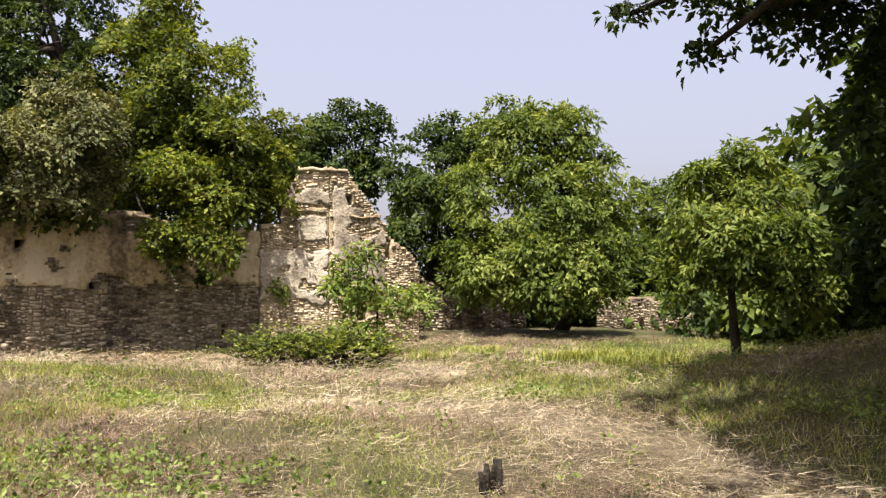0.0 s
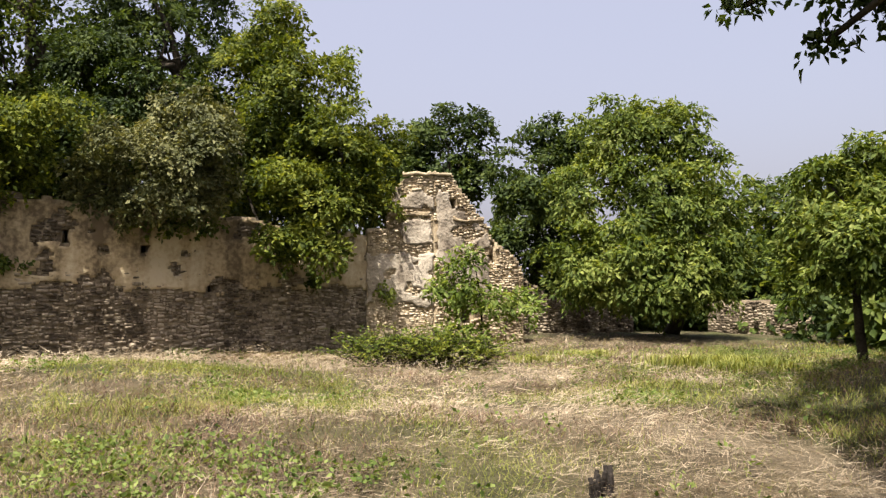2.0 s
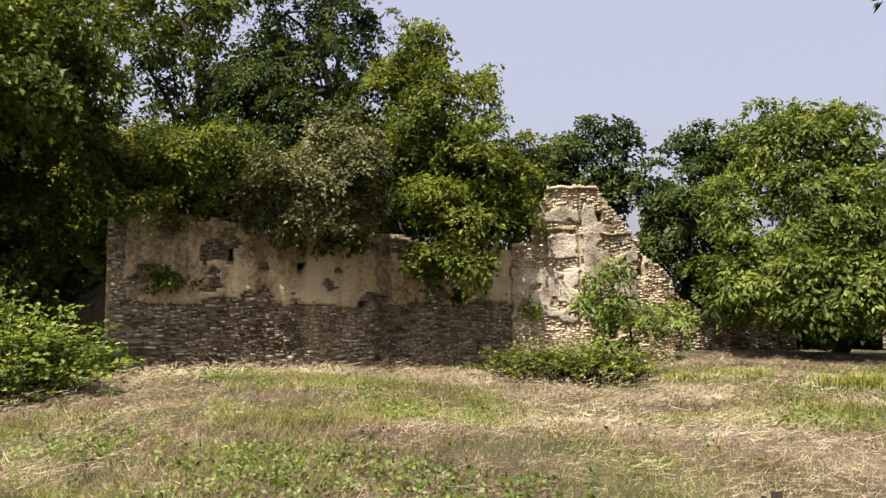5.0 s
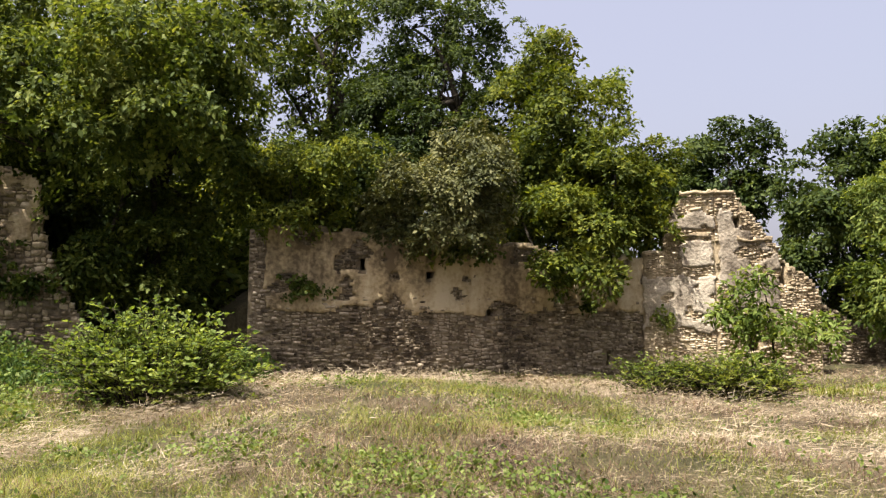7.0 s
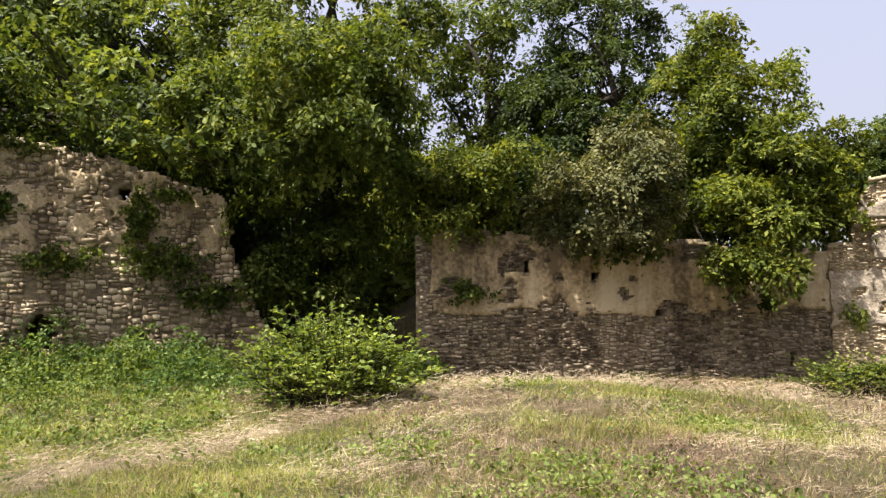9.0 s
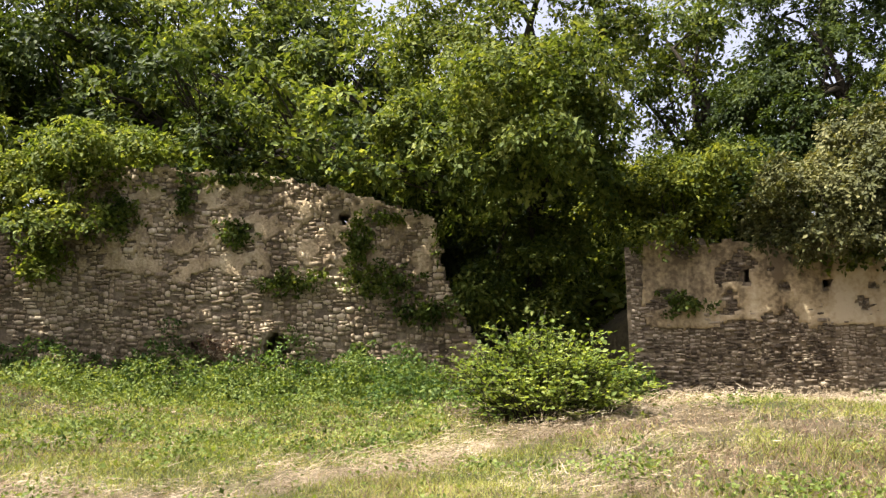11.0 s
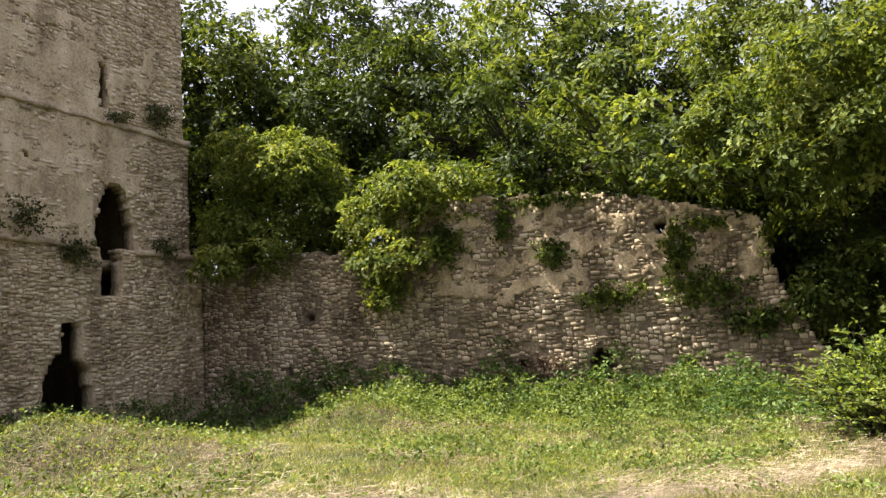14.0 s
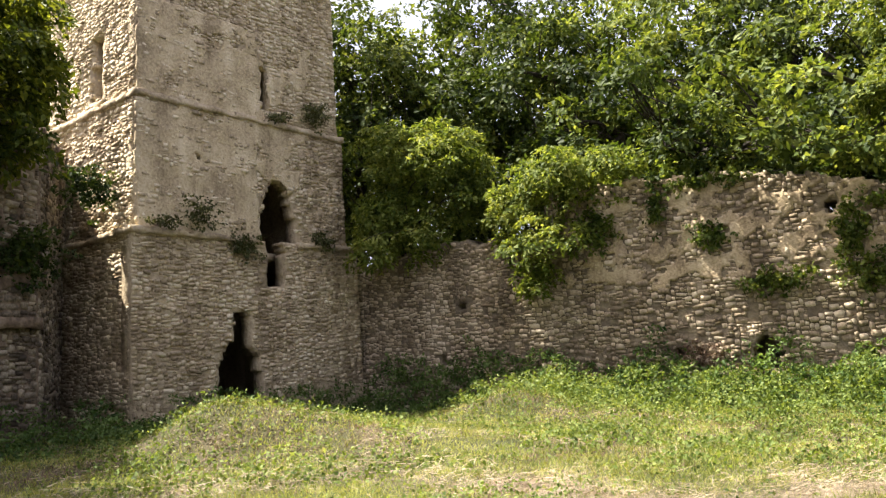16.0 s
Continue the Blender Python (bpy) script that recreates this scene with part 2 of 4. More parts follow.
def face_point(w, s, z):
    p = w["p0"] + w["t"] * s + Vector((0, 0, z)) - w["n"] * (w["lean"] * (z - w["z0"]))
    q = (p.x, p.y, p.z)
    return p + w["n"] * (w.get("rough", 0.05) * (smooth_noise(q, 1.1, 2) * 1.2 + smooth_noise(q, 3.3, 4)))


def stone_shape(rnd):
    """One rubble stone of unit size: x along the wall, y out of it, z up; six uneven corners and a worn face."""
    v = []
    shift = rnd.uniform(-0.12, 0.12, 6)
    for y, k in ((-0.6, 1.0), (0.9, 0.88)):
        for (x, z), j in zip(((-0.5, -0.32), (-0.1, -0.5), (0.45, -0.42), (0.5, 0.3), (0.12, 0.5), (-0.44, 0.42)), shift):
            v.append(((x + j) * k * rnd.uniform(0.86, 1.05), y * rnd.uniform(0.82, 1.12), (z + 0.6 * j) * k * rnd.uniform(0.82, 1.06)))
    f = [(6, 7, 8, 9), (6, 9, 10, 11)]
    for j in range(6):
        f.append((j, (j + 1) % 6, 6 + (j + 1) % 6, 6 + j))
    return np.array(v), f


STONE_RND = np.random.default_rng(5)
STONE_SHAPES = [stone_shape(STONE_RND) for _ in range(14)]
STONE_MESHES, DAMP_MESHES, TOWER_MESHES = [], [], []
for made_for, stone_mat in ((STONE_MESHES, STONE_ONE), (DAMP_MESHES, STONE_DAMP_ONE), (TOWER_MESHES, STONE_TOWER_ONE)):
    for sv, sf in STONE_SHAPES:
        sm = bpy.data.meshes.new("stone")
        sm.from_pydata([tuple(x) for x in sv], [], sf)
        sm.materials.append(stone_mat)
        made_for.append(sm)


def lay_stones(w, where, parent, hgt=(0.11, 0.2), wid=(0.2, 0.5), proud=0.05, single=300, seed=1, zmax=99, missing=0.03, z_start=0.0, damp=False, tower_stone=False):
    """Courses of rubble over a wall face wherever where(s, z) holds; the lowest ones are objects of their own, the rest one mesh."""
    rnd = np.random.default_rng(seed)
    made, vs, fs, base = 0, [], [], 0
    t, n = w["t"], w["n"]
    rot = Matrix(((t.x, n.x, 0), (t.y, n.y, 0), (0, 0, 1)))
    hmax = min(zmax, max(w["top"](w["length"] * k / 40) for k in range(41)))
    cell = hgt[0] * 0.5
    nc, nr = int(w["length"] / cell), int((hmax - z_start) / cell)
    full = np.zeros((nr + 8, nc), bool)
    hs = np.arange(2, max(3, round(hgt[1] / cell)) + 1)
    for row in range(nr):
        col = 0
        while col < nc:
            if full[row, col]:
                col += 1
                continue
            run = 1
            want = max(2, int(rnd.uniform(wid[0], wid[1]) * rnd.uniform(0.55, 1.25) / cell))
            while run < want and col + run < nc and not full[row, col + run]:
                run += 1
            tall = int(rnd.choice(hs)) if run > 2 else 1
            if rnd.uniform() < 0.2:
                tall = max(1, tall - 1)
            full[row:row + tall, col:col + run] = True
            l, hh = run * cell, tall * cell
            sc = (col + run / 2) * cell
            zc = z_start + (row + tall / 2) * cell + 0.10 * noise.noise((sc * 0.5, row * cell * 0.5, seed)) + 0.03 * noise.noise((sc * 2.1, row * cell * 2, seed))
            col += run
            if sc < 0.05 or sc > w["length"] - 0.03 or zc + hh * 0.4 > w["top"](sc) or any(o(sc + k * l * 0.45, zc + j * hh * 0.45) for o in w["openings"] for k in (-1, 0, 1) for j in (-1, 0, 1)):
                continue
            if not where(sc, zc) or rnd.uniform() < missing:
                continue
            k = int(rnd.integers(len(STONE_SHAPES)))
            tilt = rnd.normal() * 0.09
            size = Vector((l * 1.04 - 0.008, proud * rnd.uniform(0.4, 1.5), hh * 1.06 - 0.006))
            m = Matrix.Translation(face_point(w, sc, zc)) @ (rot @ Matrix.Rotation(tilt, 3, "Y")).to_4x4() @ Matrix.Diagonal((*size, 1))
            if made < single and run > 2:
                made += 1
                ob = new("stone", (DAMP_MESHES if damp else TOWER_MESHES if tower_stone else STONE_MESHES)[k])
                ob.parent = parent
                ob.matrix_basis = m
            else:
                sv, sf = STONE_SHAPES[k]
                vs.append(sv @ np.array(m.to_3x3()).T + np.array(m.translation))
                fs.append(np.array(sf) + base)
                base += len(sv)
    if vs:
        tagged(raw("stonework", np.concatenate(vs), np.concatenate(fs), STONE_DAMP if damp else STONE_TOWER if tower_stone else STONE, parent), "many small rubble stones in courses", kind="stuff")


def plaster_coat(w, where, parent, label="", coat=0.05, mat=None, cell=0.075):
    """A skin of old plaster, broken off in patches, on a wall face."""
    off = w["n"] * coat
    a, b = w["p0"] + off, w["p0"] + w["t"] * w["length"] + off
    return sheet_wall("plaster", a.xy, b.xy, w["top"], 0.09, mat or PLASTER, parent, w["z0"], [lambda s, z: not where(s, z), *w["openings"]], cell=cell, rough=0.03, lean=w["lean"], label=label, end_rough=1)


def box_hole(s0, s1, z0, z1, seed=0.0):
    return lambda s, z: s0 + 0.1 * noise.noise((z * 3, seed, 0)) < s < s1 + 0.1 * noise.noise((z * 3, seed + 5, 0)) and z0 < z < z1


def arch_hole(sc, w, z0, z1, seed=0.0):
    return lambda s, z: z0 < z < z1 and abs(s - sc + 0.08 * noise.noise((z * 2.5, seed, 0))) < w / 2 * math.sqrt(max(0, 1 - (max(0, z - z0 - 0.45 * (z1 - z0)) / (0.55 * (z1 - z0))) ** 2))


# curtain wall with plaster, under the trees
W1_L, W1_R = polar(41.0, 18.8), polar(13.0, 21.2)
wall_1 = new("wall_1")
w1 = sheet_wall("wall_core", W1_L, W1_R, ragged([(0, 3.75), (4, 3.6), (8, 3.3), (10, 3.2)], 0.15, 1), 0.9, JOINT, wall_1,
                openings=[box_hole(2.55, 2.72, 2.65, 3.0), box_hole(4.2, 4.4, 2.5, 2.75), box_hole(5.68, 5.86, 1.62, 1.82), box_hole(8.9, 9.1, 0.4, 0.75)], lean=0.02)
# unseen sheet added behind the wall so its small openings stay dark
sheet_wall("wall_backing", w1["p0"].xy + w1["t"].xy * 0.6 - w1["n"].xy * 1.1, w1["p0"].xy + w1["t"].xy * 9.6 - w1["n"].xy * 1.1, ragged([(0, 3.0), (10, 2.9)], 0.1, 2), 0.25, JOINT, wall_1, cell=0.3)
tagged(wall_1, "weathered curtain wall, plaster above bare rubble, under trees", "wall", kind="structure")

# ruined bastion
bastion = new("bastion_ruin")
B_M, B_R = polar(8.2, 21.4), polar(1.7, 22.4)
b_l = sheet_wall("left_wall", W1_R, B_M, ragged([(0, 3.3), (0.5, 3.35), (0.56, 3.75), (0.75, 4.3), (1.0, 4.75), (1.3, 4.85), (3, 4.95)], 0.07, 3), 0.8, MORTAR, bastion, cell=0.09)
b_r = sheet_wall("right_wall", B_M, B_R, ragged([(0, 4.95), (0.5, 4.93), (0.75, 4.5), (1.1, 4.05), (1.5, 3.6), (1.6, 3.5), (1.64, 3.25), (1.85, 3.0), (2.2, 2.85), (2.5, 2.5), (2.7, 2.0)], 0.1, 4), 0.8, MORTAR, bastion, cell=0.08,
                 openings=[box_hole(0.48, 0.66, 3.92, 4.25), box_hole(1.66, 1.8, 2.5, 3.08), box_hole(0.8, 1.08, 0.8, 1.1)])
tagged(bastion, "ruined bastion with pale plaster and broken top", "ruin", kind="structure")

# low walls past the bastion
wall_low = new("wall_2")
wl = sheet_wall("wall_core", polar(2.2, 26), polar(-6.0, 28.5), ragged([(0, 2.2), (1.6, 1.5), (4.5, 0.9)], 0.2, 5), 0.8, JOINT, wall_low)
tagged(wall_low, "low ruined stone wall in shade behind the walnut", "wall", kind="structure")
wall_far = new("wall_3")
wf = sheet_wall("wall_core", polar(-11, 31), polar(-17.5, 30), ragged([(0, 1.3), (2, 1.4), (3, 1.0), (4, 0.6)], 0.2, 6), 0.8, JOINT, wall_far)
tagged(wall_far, "short broken stone wall on a slope", "wall", kind="structure")

# tall rubble wall between the gap and the tower
W2_L, W2_R = polar(93.6, 28.4), polar(53.4, 21.9)
wall_2 = new("wall_4")
W2_T = (Vector(W2_R) - Vector(W2_L)).normalized()
w2_end = sheet_wall("wall_core", Vector(W2_L) - W2_T * 1.2, W2_L, ragged([(0, 5.2), (2, 5.2)], 0.1, 7), 1.0, JOINT, wall_2, lean=0.015)
w2 = sheet_wall("wall_core", W2_L, Vector(W2_R) + W2_T * 1.5, ragged([(0, 5.2), (3.5, 5.6), (6.9, 5.3), (7.6, 6.7), (9.5, 6.6), (12.6, 6.4), (15, 5.9), (17.3, 5.2), (17.9, 5.0), (18.1, 3.6), (18.5, 2.5), (19.0, 1.5), (19.6, 0.5), (20, 0.2)], 0.18, 7), 1.0, JOINT, wall_2,
                openings=[arch_hole(13.48, 0.68, 1.05, 1.85, 2), box_hole(15.25, 15.5, 4.85, 5.2), box_hole(11.0, 11.25, 1.35, 1.65), box_hole(15.75, 16.0, 0.9, 1.4), box_hole(5.2, 5.45, 1.5, 1.7), box_hole(3.2, 3.45, 1.6, 1.85), box_hole(4.0, 4.35, 3.3, 3.5), box_hole(7.0, 7.4, 1.5, 1.8)], cell=0.11, lean=0.015)
W2_N = Vector((W2_T.y, -W2_T.x))
# added sheet, hidden behind the tall wall, that blocks daylight through its holes
sheet_wall("wall_backing", Vector(W2_L) + W2_T * 1.0 - W2_N * 1.15, Vector(W2_L) + W2_T * 17.2 - W2_N * 1.15, ragged([(0, 4.6), (17, 4.6)], 0.1, 8), 0.3, JOINT, wall_2, cell=0.3)
tagged(wall_2, "tall rubble stone wall overgrown with ivy and weeds", "wall", kind="structure")

# tower
T_L, T_R = polar(109.3, 23.0), polar(93.8, 28.2)
tower = new("tower")
tv = Vector((T_R[0] - T_L[0], T_R[1] - T_L[1])).normalized()
tb = Vector((-tv.y, tv.x)) if (-tv.y * T_L[0] + tv.x * T_L[1]) > 0 else Vector((tv.y, -tv.x))


def tower_corners(inset):
    c = Vector(T_L) + tv * inset + tb * inset
    d = Vector(T_R) - tv * inset + tb * inset
    return c, d, d + tb * (6.5 - 2 * inset), c + tb * (6.5 - 2 * inset)


LEDGE, STRING, TOP = 5.8, 9.9, 16.5
tower_faces = []
for level, (za, zb, inset) in enumerate(((-0.4, LEDGE, 0.0), (LEDGE - 0.1, STRING, 0.30), (STRING - 0.1, TOP, 0.42))):
    a, b, c, d = tower_corners(inset)
    front_open = [[arch_hole(3.5, 1.6, 0.2, 2.7, 3), box_hole(3.3, 3.9, 2.4, 3.55, 5), box_hole(4.6, 5.3, 4.35, 6, 6)],
                  [arch_hole(5.0, 1.4, 4.6, 7.95, 8), box_hole(1.9, 2.08, 8.15, 8.35)],
                  [box_hole(4.36, 4.68, 10.35, 11.85)]][level]
    left_open = [[], [], [box_hole(2.9, 3.6, 10.3, 12.3)]][level]
    flat = lambda zz, k: ragged([(0, zz), (20, zz)], 0.06, k)
    tower_faces.append(sheet_wall("front_wall", a, b, flat(zb, 11 + level), 0.5, TOWER_MORTAR, tower, za, front_open, cell=0.1, lean=0.012))
    tower_faces.append(sheet_wall("side_wall", d, a + tb * 0.12, flat(zb, 15 + level), 0.5, TOWER_MORTAR, tower, za, left_open, lean=0.012))
    sheet_wall("side_wall", b + tb * 0.12, c, flat(zb, 21), 0.9, TOWER_MORTAR, tower, za, cell=0.4)
    sheet_wall("back_wall", c, d, flat(zb, 23), 0.9, TOWER_MORTAR, tower, za, cell=0.4)
# unseen lids added inside the tower to keep its openings dark
for lz in (LEDGE - 0.5, STRING - 0.5, TOP - 0.7):
    a, b, c, d = (Vector((*v, lz)) for v in tower_corners(0.75))
    up = Vector((0, 0, 0.25))
    raw("floor_slab", [a, b, c, d, a + up, b + up, c + up, d + up], [(3, 2, 1, 0), (4, 5, 6, 7), (0, 1, 5, 4), (1, 2, 6, 5), (2, 3, 7, 6), (3, 0, 4, 7)], TOWER_MORTAR, tower)
for lz, inset in ((LEDGE - 0.12, 0.0), (STRING - 0.12, 0.30)):
    a, b, c, d = tower_corners(inset - 0.05)
    for p, q, kk in ((a, b, 31), (d, a, 33)):
        sheet_wall("string_course", p, q, ragged([(0, lz + 0.15), (20, lz + 0.15)], 0.05, kk), 0.4, TOWER_MORTAR, tower, lz, [lambda s, z: 4.5 < s < 5.9] if kk == 31 and lz < 8 else [], cell=0.1, rough=0.045)
tagged(tower, "square rubble stone castle tower with slits and broken openings", "tower", kind="structure")

# wall left of the tower
L_A, L_B = polar(126, 20.5), polar(114.9, 23.0)
wall_left = new("wall_5")
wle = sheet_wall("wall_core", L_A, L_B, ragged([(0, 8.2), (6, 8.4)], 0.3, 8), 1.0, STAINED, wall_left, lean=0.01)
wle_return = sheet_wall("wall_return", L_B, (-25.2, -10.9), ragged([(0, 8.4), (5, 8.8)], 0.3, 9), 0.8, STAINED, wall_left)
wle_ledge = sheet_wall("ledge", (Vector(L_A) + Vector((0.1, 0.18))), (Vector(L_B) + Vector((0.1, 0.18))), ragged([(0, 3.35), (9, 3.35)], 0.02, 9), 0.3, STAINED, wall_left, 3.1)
tagged(wall_left, "tall shaded stone wall beside the tower", "wall", kind="structure")

# earth terrace behind the walls
def build_terrace():
    line = [polar(118, 27), polar(104, 33), polar(93, 30.5), polar(75, 25.6), polar(54.5, 24.0), polar(48, 26), polar(40.0, 21.2), polar(27, 20.9),
            polar(13, 23.2), polar(8, 24.3), polar(3, 27), polar(-6, 31)]
    hs = [4, 4, 4.2, 4.3, 2.6, 0.3, 2.2, 2.7, 2.4, 2.2, 1.4, 0.9]
    verts, faces = [], []
    for (x, y), h in zip(line, hs):
        d = math.hypot(x, y)
        for k, z in ((1.0, -0.5), (1.005, h), (1.3, h + 0.8), (2.2, h + 1.6), (6, h + 1.6)):
            verts.append((x * k, y * k, z))
    for a in range(len(line) - 1):
        for b in range(4):
            i = a * 5 + b
            faces.append((i, i + 1, i + 6, i + 5))
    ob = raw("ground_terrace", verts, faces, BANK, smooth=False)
    return tagged(ob, "earth terrace behind the walls", "ground", kind="structure")


build_terrace()


# ---- plants ----
def tube(verts, faces, pts, r0, r1, sides=6):
    """A tapered limb along points."""
    n = len(pts)
    base = len(verts)
    for k, p in enumerate(pts):
        p = Vector(p)
        d = (Vector(pts[min(k + 1, n - 1)]) - Vector(pts[max(k - 1, 0)])).normalized()
        x = d.orthogonal().normalized()
        y = d.cross(x)
        r = r0 + (r1 - r0) * (k / (n - 1)) ** 0.8
        for j in range(sides):
            a = 2 * math.pi * j / sides
            verts.append(p + (x * math.cos(a) + y * math.sin(a)) * r)
    for k in range(n - 1):
        for j in range(sides):
            i, i2 = base + k * sides + j, base + k * sides + (j + 1) % sides
            faces.append((i, i2, i2 + sides, i + sides))


def bend(a, b, sag, rnd, n=6):
    a, b = Vector(a), Vector(b)
    side = Vector((rnd.normal(), rnd.normal(), 0.3 * rnd.normal())) * (b - a).length * 0.07
    return [a.lerp(b, k / (n - 1)) + (side + Vector((0, 0, sag))) * math.sin(math.pi * k / (n - 1)) for k in range(n)]


def leaves(centres, count, spread, size, rnd, slender=0.5, droop=0.35, up=0.8):
    """Folded leaf blades in sprays round the centres."""
    n = len(centres) * count
    c = np.repeat(np.asarray(centres, float), count, 0)
    axis = rnd.normal(size=(len(centres), 3)) * (1, 1, 0.35)
    axis /= np.linalg.norm(axis, axis=1)[:, None]
    ax = np.repeat(axis, count, 0)
    off = rnd.normal(size=(n, 3)) * (0.5 * spread, 0.5 * spread, 0.3 * spread) + ax * rnd.uniform(-1, 1, (n, 1)) * spread
    p = c + off
    d = ax * 0.5 + rnd.normal(size=(n, 3)) * 0.6
    d[:, 2] -= droop
    d /= np.linalg.norm(d, axis=1)[:, None]
    nn = rnd.normal(size=(n, 3)) * 0.7
    nn[:, 2] += up
    w = np.cross(d, nn)
    w /= np.linalg.norm(w, axis=1)[:, None] + 1e-9
    nz = np.cross(w, d)
    s = size * rnd.uniform(0.6, 1.35, (n, 1))
    v = np.empty((n, 4, 3))
    v[:, 0] = p
    v[:, 1] = p + d * s * 0.45 + w * s * slender * 0.5 + nz * s * 0.1
    v[:, 2] = p + d * s
    v[:, 3] = p + d * s * 0.45 - w * s * slender * 0.5 + nz * s * 0.1
    f = np.arange(n * 4).reshape(n, 4)
    return v.reshape(-1, 3), np.concatenate([f[:, [0, 1, 2]], f[:, [0, 2, 3]]])


def boughs(blobs, rnd, hollow, gap, gscale, width, fill):
    """Pads of foliage over and inside the blobs: centre, the way it faces, radius."""
    c, face, rad = [], [], []
    for b in blobs:
        r3 = np.array(b[3:])
        mean = float(np.prod(r3)) ** (1 / 3)
        pr = min(width, 0.5 * mean + 0.06)
        for _ in range(max(5, int(fill * 4 * mean * mean / (pr * pr)))):
            v = rnd.normal(size=3)
            v[2] += 0.15
            v /= np.linalg.norm(v)
            r = (hollow ** 3 + (1 - hollow ** 3) * rnd.uniform()) ** (1 / 3) * rnd.uniform(0.8, 1.14)
            p = np.array(b[:3]) + v * r * r3
            if smooth_noise(p, gscale, 11) < gap:
                continue
            f = v * 0.55 + np.array((0, 0, 0.7)) + rnd.normal(size=3) * 0.22
            c.append(p)
            face.append(f / np.linalg.norm(f))
            rad.append(pr * rnd.uniform(0.55, 1.25))
    return np.array(c), np.array(face), np.array(rad)


def foliage(pads, cover, size, slender, droop, rnd):
    """Leaf blades laid over domed, lobed pads, tips outward."""
    c, face, rad = pads
    each = np.maximum(4, (cover * np.pi * rad ** 2 / (0.5 * size * size * slender)).astype(int))
    i = np.repeat(np.arange(len(c)), each)
    n = len(i)
    a = np.cross(face, rnd.normal(size=face.shape))
    a /= np.linalg.norm(a, axis=1)[:, None]
    b = np.cross(face, a)
    ph, stretch = rnd.uniform(0, 6.28, (len(c), 2)), rnd.uniform(0.75, 1.3, len(c))
    th = rnd.uniform(0, 2 * np.pi, n)
    ro = rad[i] * np.sqrt(rnd.uniform(0, 1, n)) * (0.85 + 0.28 * np.sin(3 * th + ph[i, 0]) + 0.2 * np.sin(5 * th + ph[i, 1]))
    radial = a[i] * (np.cos(th) * stretch[i])[:, None] + b[i] * (np.sin(th) / stretch[i])[:, None]
    p = c[i] + radial * ro[:, None] + face[i] * (rnd.normal(size=n) * 0.13 * rad[i] - 0.42 * ro ** 2 / rad[i])[:, None]
    d = radial * 0.7 + rnd.normal(size=(n, 3)) * 0.55
    d[:, 2] -= droop
    d /= np.linalg.norm(d, axis=1)[:, None]
    w = np.cross(d, face[i] + rnd.normal(size=(n, 3)) * 0.42)
    w /= np.linalg.norm(w, axis=1)[:, None] + 1e-9
    nz = np.cross(w, d)
    s = size * rnd.uniform(0.55, 1.3, (n, 1))
    v = np.empty((n, 4, 3))
    v[:, 0] = p
    v[:, 1] = p + d * s * 0.45 + w * s * slender * 0.5 + nz * s * 0.08
    v[:, 2] = p + d * s - nz * s * 0.06
    v[:, 3] = p + d * s * 0.45 - w * s * slender * 0.5 + nz * s * 0.08
    f = np.arange(n * 4).reshape(n, 4)
    return v.reshape(-1, 3), np.concatenate([f[:, [0, 1, 2]], f[:, [0, 2, 3]]])


def tree(name, base, trunk_top, r, blobs, mat, label, category="tree", size=0.16, seed=1, hollow=0.25, gap=-0.2,
         slender=0.55, droop=0.25, stems=1, twigs=40, lean=(0, 0), gscale=0.55, group="", cover=1.0, width=0.75, fill=1.6):
    """Trunk with limbs, and a crown of leafy boughs filling the blobs (x, y, z, rx, ry, rz from the base)."""
    rnd = np.random.default_rng(seed)
    root = new(name)
    root.location = base
    tv_, tf_ = [], []
    tops = []
    for k in range(stems):
        foot = Vector((0, 0, -0.3)) if stems == 1 else Vector((rnd.normal() * 0.15, rnd.normal() * 0.15, -0.2))
        head = Vector((lean[0], lean[1], trunk_top)) + (Vector((rnd.normal(), rnd.normal(), 0)) * 0.25 * trunk_top if stems > 1 else Vector())
        pts = bend(foot, head, 0, rnd, 8)
        tube(tv_, tf_, pts, r * 1.25, r * 0.35, 9)
        tops.append(pts)
    pads = boughs(blobs, rnd, hollow, gap, gscale, width, fill)
    for b in blobs:
        tp = tops[rnd.integers(len(tops))]
        start = tp[int(rnd.integers(4, 8))]
        end = Vector(b[:3])
        line = bend(start, end, 0.1 * (end - start).length, rnd)
        bv, bf = [], []
        tube(bv, bf, line, r * 0.6, r * 0.15, 6)
        for i in rnd.choice(len(pads[0]), max(2, twigs // len(blobs))):
            p = Vector(pads[0][i])
            if (p - end).length < 1.6 * max(b[3:]):
                tube(bv, bf, bend(line[int(rnd.integers(2, 6))], p, 0.05, rnd, 5), r * 0.16, 0.012, 4)
        raw("branch", bv, bf, BARK, root, smooth=True)
    raw("trunk", tv_, tf_, BARK, root, smooth=True)
    v, f = foliage(pads, cover, size, slender, droop, rnd)
    raw("crown", v, f, mat, root)
    return tagged(root, label, category, group)


